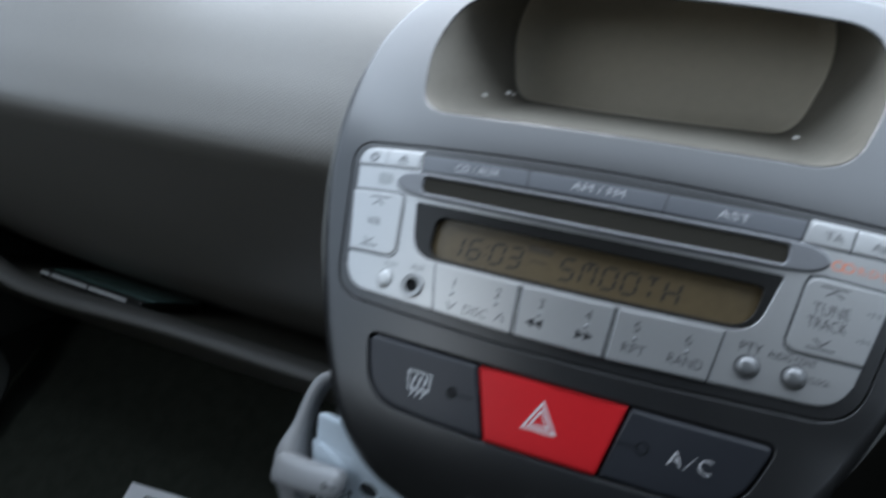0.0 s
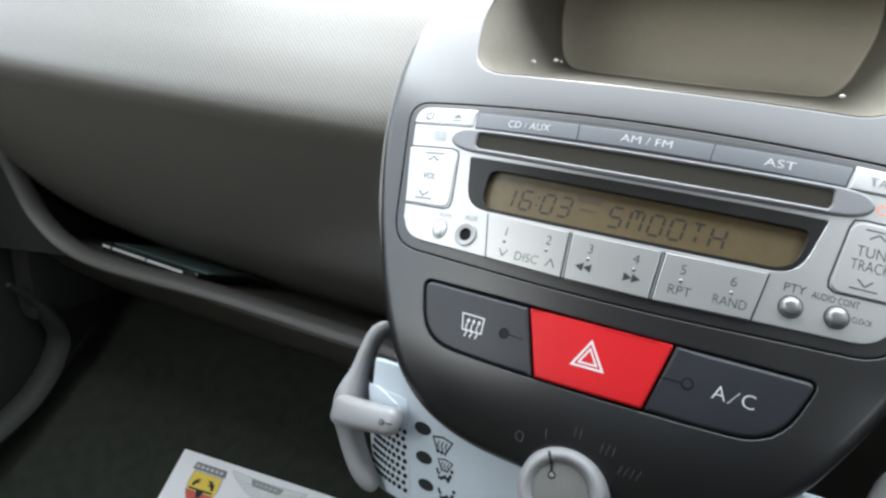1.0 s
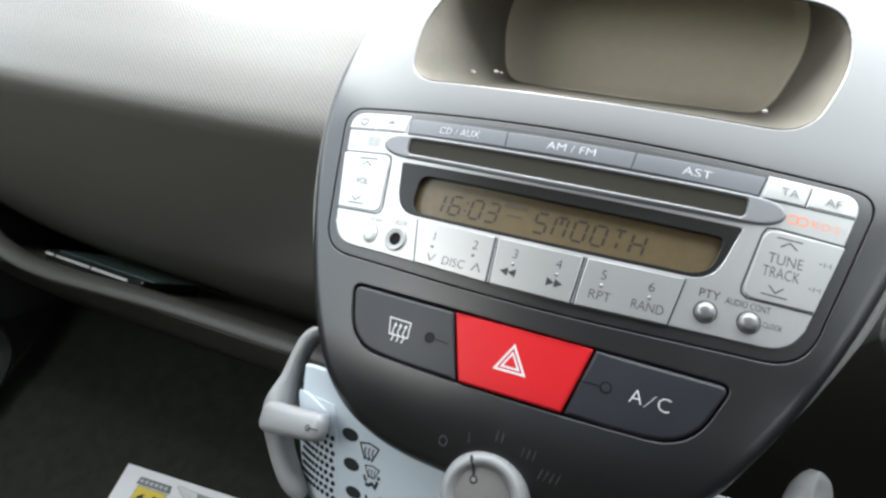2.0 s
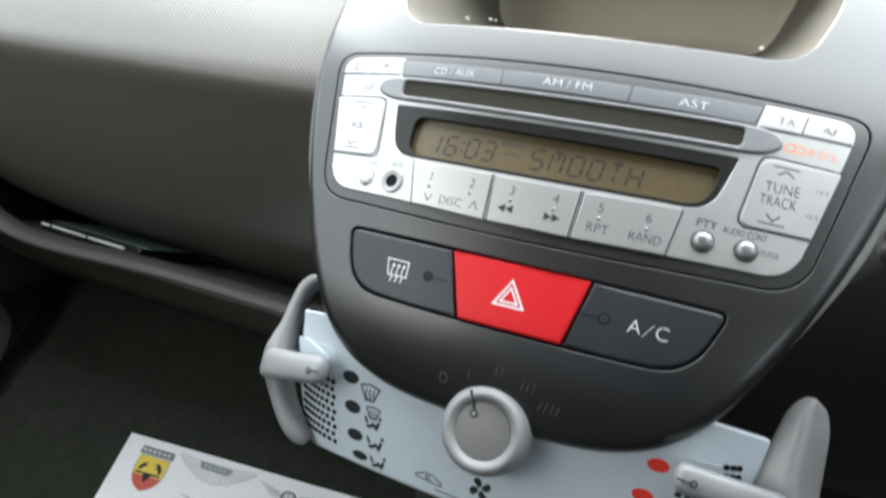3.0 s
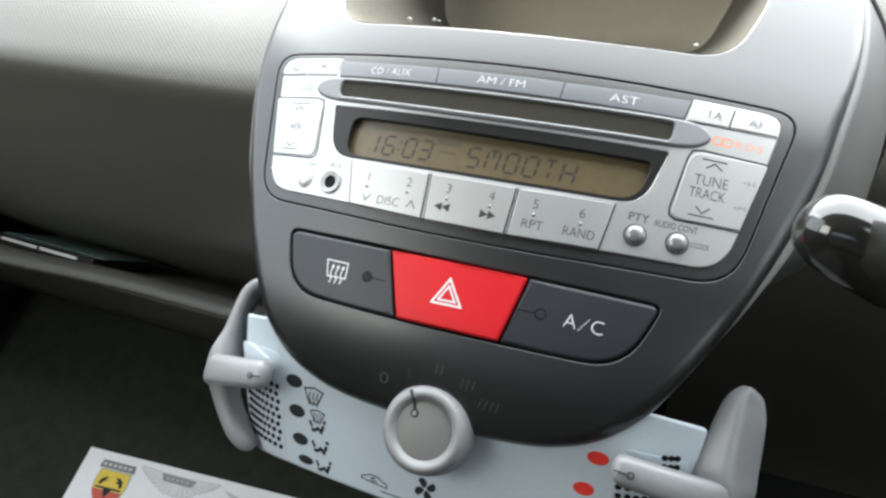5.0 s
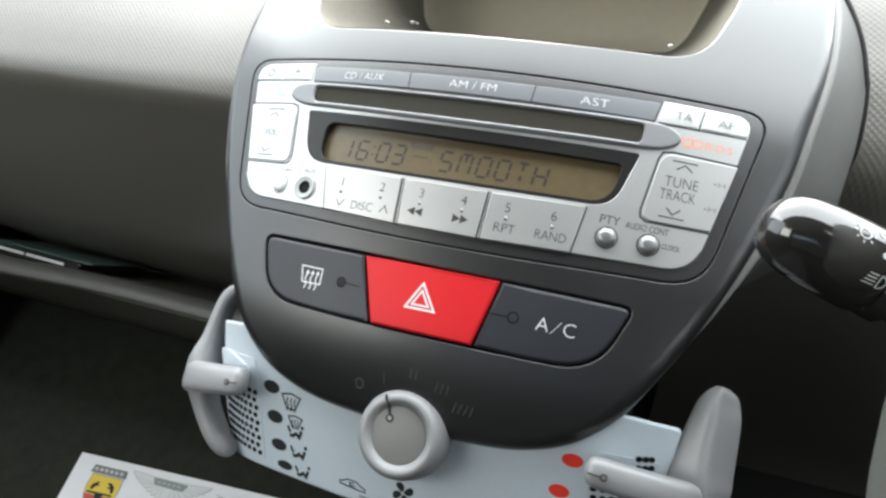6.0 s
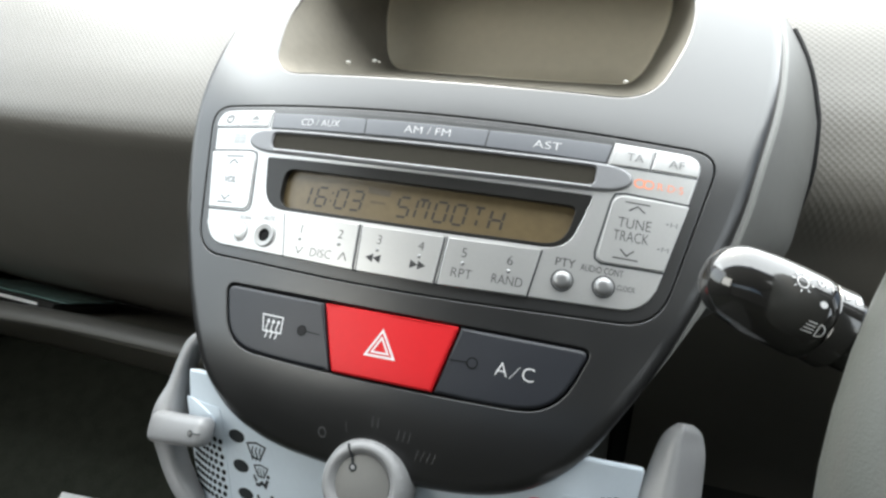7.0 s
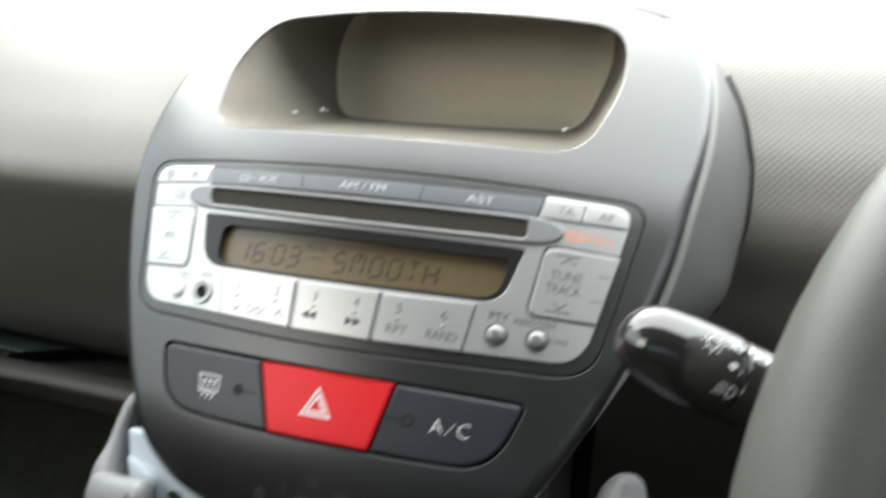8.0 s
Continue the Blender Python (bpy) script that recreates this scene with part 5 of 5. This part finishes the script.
def steering_wheel():
    c, big, small = Vector((0.322, -0.074, -0.018)), 0.178, 0.0145
    t = thing("steering_wheel", "dark grey-green leather steering wheel", "steering wheel", tuple(c))
    bm = bmesh.new()
    n, k = 96, 20
    rings = []
    for i in range(n):
        a = 2 * math.pi * i / n
        d = Vector((math.cos(a), -0.10 * math.sin(a), math.sin(a))).normalized()
        rings.append([bm.verts.new(c + d * (big + small * math.cos(2 * math.pi * j / k)) + Vector((0, 1, 0)) * (small * 1.15 * math.sin(2 * math.pi * j / k))) for j in range(k)])
    for i in range(n):
        bridge(bm, rings[i], rings[(i + 1) % n])
    bmesh.ops.recalc_face_normals(bm, faces=bm.faces[:])
    part("rim", bm, WHEEL, t, "padded leather rim", angle=80)
    part("hub", lathe([(0, 30), (45, 26), (58, 14), (62, 0), (50, -30), (30, -60)], c, (0, -1, 0), 40), WHEEL, t)
    for a in (-60, 60, 180):
        d = Vector((math.sin(radians(a)), 0, math.cos(radians(a)) if a != 180 else -1))
        part("spoke", sweep([c + d * 0.05 + Vector((0, -0.008, 0)), c + d * 0.12 + Vector((0, 0.004, 0)), c + d * 0.176], lambda u: [(0.016 * math.cos(q), 0.007 * math.sin(q)) for q in [2 * math.pi * j / 12 for j in range(12)]], up=(0, 1, 0)), WHEEL, t)
    return t


steering_wheel()

# ---- loose things: booklet on the shelf, printed floor mat ----
bk = thing("booklet", "thin teal booklet lying on the dashboard shelf", "booklet", (-0.484, 0.240, 0.3220), Matrix())
rot = Matrix.Translation((-0.484, 0.240, 0.3220)) @ Matrix.Rotation(radians(-21), 4, "X") @ Matrix.Rotation(radians(-6), 4, "Z")


def laid(bm):
    bm.transform(rot)
    return bm


part("case", laid(box((-0.078, -0.030, 0.0), (0.072, 0.040, 0.0108), 0.0012)), GLOSS, bk, "shiny black case")
part("cover", laid(box((-0.070, -0.022, 0.0111), (0.078, 0.040, 0.0121), 0.0003)), TEAL, bk, "shiny teal cover")
for x0, x1 in ((-0.077, -0.064), (-0.060, -0.006), (-0.002, 0.052)):
    part("edge_strip", laid(box((x0, -0.0312, 0.0058), (x1, -0.0302, 0.0084))), WHITE_EDGE, bk, "narrow white edge strip")


def paper_mat():
    """A printed paper mat on the carpet; u along its far edge, v towards the seat, in metres."""
    t = thing("paper_mat", "white paper floor mat printed with coloured and grey emblems", "floor mat", (-0.33, 0.16, 0.035), Matrix())
    o = Vector((-0.4842, 0.2362, 0.0924))
    du = Vector((0.99669, 0.06651, 0.04669))
    dv = Vector((0.08127, -0.81652, -0.57157))
    up = du.cross(dv).normalized()
    up = up if up.z > 0 else -up

    def place(u, v, lift=0.0):
        p = o + du * u + dv * v
        return p + up * (0.0022 * noise.noise(Vector((p.x * 9, p.y * 9, 0.3))) + lift)

    bm = bmesh.new()
    nu, nv, wid, hei = 24, 20, 0.297, 0.21
    rows = []
    for j in range(nv + 1):
        row = []
        for i in range(nu + 1):
            row.append(bm.verts.new(place(wid * i / nu, hei * j / nv)))
        rows.append(row)
    for a, b in zip(rows, rows[1:]):
        for k in range(nu):
            bm.faces.new((a[k], a[k + 1], b[k + 1], b[k]))
    bmesh.ops.recalc_face_normals(bm, faces=bm.faces[:])
    bmesh.ops.solidify(bm, geom=bm.faces[:], thickness=0.0004)
    sheet = part("sheet", bm, PAPER, t, "thin white paper sheet")

    def ink(name, shapes, mat, lift=0.0, label=""):
        for shp in shapes:
            out = bmesh.new()
            vs = [out.verts.new(place(u * 0.868 / 1000, v * 0.58 / 1000, 0.0009 + lift)) for u, v in shp]
            out.faces.new(vs)
            bmesh.ops.triangulate(out, faces=out.faces[:])
            bmesh.ops.recalc_face_normals(out, faces=out.faces[:])
            part(name, out, mat, sheet, label)

    def shield(u, v, s, z0=0.0, z1=1.0):
        prof = [(0.0, 20), (0.35, 21), (0.6, 19.5), (0.8, 14.5), (0.93, 8), (1.0, 0.5)]
        def half(q):
            for (a, wa), (b, wb) in zip(prof, prof[1:]):
                if a <= q <= b:
                    return wa + (wb - wa) * (q - a) / (b - a)
            return 0.5
        qs = [z0 + (z1 - z0) * k / 8 for k in range(9)]
        return [(u - half(q) * s * 1.1, v + q * 62 * s) for q in qs] + [(u + half(q) * s * 1.1, v + q * 62 * s) for q in qs[::-1]]

    ink("emblem", [shield(54, 31, 1.06)], GREY_INK, 0.0, "grey outline of a shield")
    ink("emblem", [shield(54, 33, 1.0, 0.0, 0.56)], YELLOW_INK, 0.0003, "yellow upper field of a shield")
    ink("emblem", [shield(54, 33, 1.0, 0.57, 1.0)], RED_INK, 0.0003, "red lower field of a shield")
    ink("emblem", [[(29, 16), (78, 16), (80, 30), (27, 30)]], MID_PRINT, 0.0004, "grey band over a shield")
    ink("emblem", [[(31 + k * 7.6, 20), (36 + k * 7.6, 20), (36 + k * 7.6, 26), (31 + k * 7.6, 26)] for k in range(6)], PALE_INK, 0.0006)
    ink("emblem", [[(37, 58), (39, 50), (44, 45), (49, 44), (45, 49), (50, 50), (44, 53), (41, 60)], [(58, 44), (64, 42), (70, 48), (72, 58), (68, 60), (66, 53), (60, 52), (64, 48)], [(35, 63), (72, 62), (73, 65.5), (35, 66.5)], [(48, 66), (60, 66), (58, 73), (55, 80), (53, 80), (50, 73)]], DARK_PRINT, 0.0006, "dark angular figure inside the shield")
    # winged emblems: a fan of feathers on each side of a centre plate

    # the flat-topped wings beside the shield
    edge = [(0.10, 48), (0.22, 49), (0.24, 45), (0.36, 45.5), (0.38, 41), (0.49, 41), (0.51, 36), (0.62, 35.5), (0.64, 31), (0.74, 30), (0.76, 26), (0.86, 24), (0.88, 20), (0.98, 15), (1.0, 10)]
    for sg in (-1, 1):
        rim = [(142 + sg * 57 * f, v) for f, v in edge]
        ink("emblem", [[(142, 14)] + [(142, 50)] + rim + [(142 + sg * 30, 12.5)]], GREY_INK, 0.0, "grey outline of a wing")
        ink("emblem", [[(142, 15)] + [(142, 49.2)] + [(142 + (u - 142) * 0.985, v - 0.8 if v > 14 else v + 0.8) for u, v in rim] + [(142 + sg * 30, 13.4)]], WING_INK, 0.0003, "pale grey wing")
        for k in range(7):
            f, v = edge[2 * k]
            u1, u0 = 142 + sg * 57 * f, 142 + sg * (6 + 2.6 * k)
            v0 = 29 - 0.7 * k
            ink("emblem", [[(u0, v0), (u1, v - 1.0), (u1 + sg * 0.7, v - 1.6), (u0 + sg * 0.5, v0 - 0.5)]], FEATHER_INK, 0.0006, "slim grey feather")

    def wings(cu, cv, span, rise, count, mat, label):
        for sg in (-1, 1):
            for k in range(count):
                f = k / (count - 1)
                u0, v0 = cu + sg * span * (0.22 + 0.10 * f), cv + 9 - 8 * f
                u1, v1 = cu + sg * span * (0.52 + 0.48 * f), cv + 12 - rise * f ** 0.8
                um, vm = (u0 + u1) / 2, (v0 + v1) / 2 + 2.6 * (1 - f)
                w = 0.6
                ink("emblem", [[(u0, v0 - w), (um, vm - w), (u1, v1 - w * 0.4), (u1, v1 + w * 0.4), (um, vm + w), (u0, v0 + w)]], mat, 0.0003, label)
            ink("emblem", [[(cu + sg * span * 0.20, cv + 11), (cu + sg * span * 0.5, cv + 13.5), (cu + sg * span * 0.55, cv + 12), (cu + sg * span, cv + 11.5 - rise), (cu + sg * span * 0.32, cv)]], WING_INK, 0.0, "pale grey wing")

    disc = lambda u, v, r: [(u + r * math.cos(2 * math.pi * k / 20), v + r * math.sin(2 * math.pi * k / 20)) for k in range(20)]
    ink("emblem", [[(117, 15.5), (119, 14.5), (165, 15.5), (167, 17), (163, 27), (160, 28.5), (124, 27.5), (121, 26)]], GREEN_INK, 0.0006, "grey-green centre plate")
    ink("emblem", [[(125 + k * 7, 19.5), (129 + k * 7, 19.5), (129 + k * 7, 23), (125 + k * 7, 23)] for k in range(5)], FEATHER_INK, 0.0008)
    wings(249, 26, 44, 20, 7, FEATHER_INK, "slim grey feather")
    ink("emblem", [disc(249, 32, 10.5)], DARK_PRINT, 0.0005, "round dark badge rim")
    ink("emblem", [disc(249, 32, 8.8)], GREY_INK, 0.0007, "round grey badge")
    ink("emblem", [[(245, 27), (247, 27), (247, 37), (245, 37)], [(251, 27), (253, 27), (253, 37), (251, 37)], [(247, 31), (251, 31), (251, 33), (247, 33)]], PAPER, 0.0009)
    # second row
    ink("emblem", [disc(103, 122, 22)], GREY_INK, 0.0, "round grey badge")
    ink("emblem", [disc(103, 122, 17)], PAPER, 0.0003)
    ink("emblem", [[(93 + k * 6, 108), (96 + k * 6, 108), (96 + k * 6, 136), (93 + k * 6, 136)] for k in range(4)], DARK_PRINT, 0.0005)
    ink("emblem", [[(108, 79), (112, 79), (166, 88), (160, 93)]], GREY_INK, 0.0, "slim grey dart")
    ink("emblem", [disc(316, 42, 17)], GREY_INK, 0.0, "round grey badge")
    ink("emblem", [disc(316, 42, 12)], PALE_INK, 0.0003)
    ink("emblem", [disc(180, 130, 24)], PALE_INK, 0.0, "round pale badge")
    ink("emblem", [disc(260, 120, 22)], GREY_INK, 0.0, "round grey badge")
    return t


paper_mat()
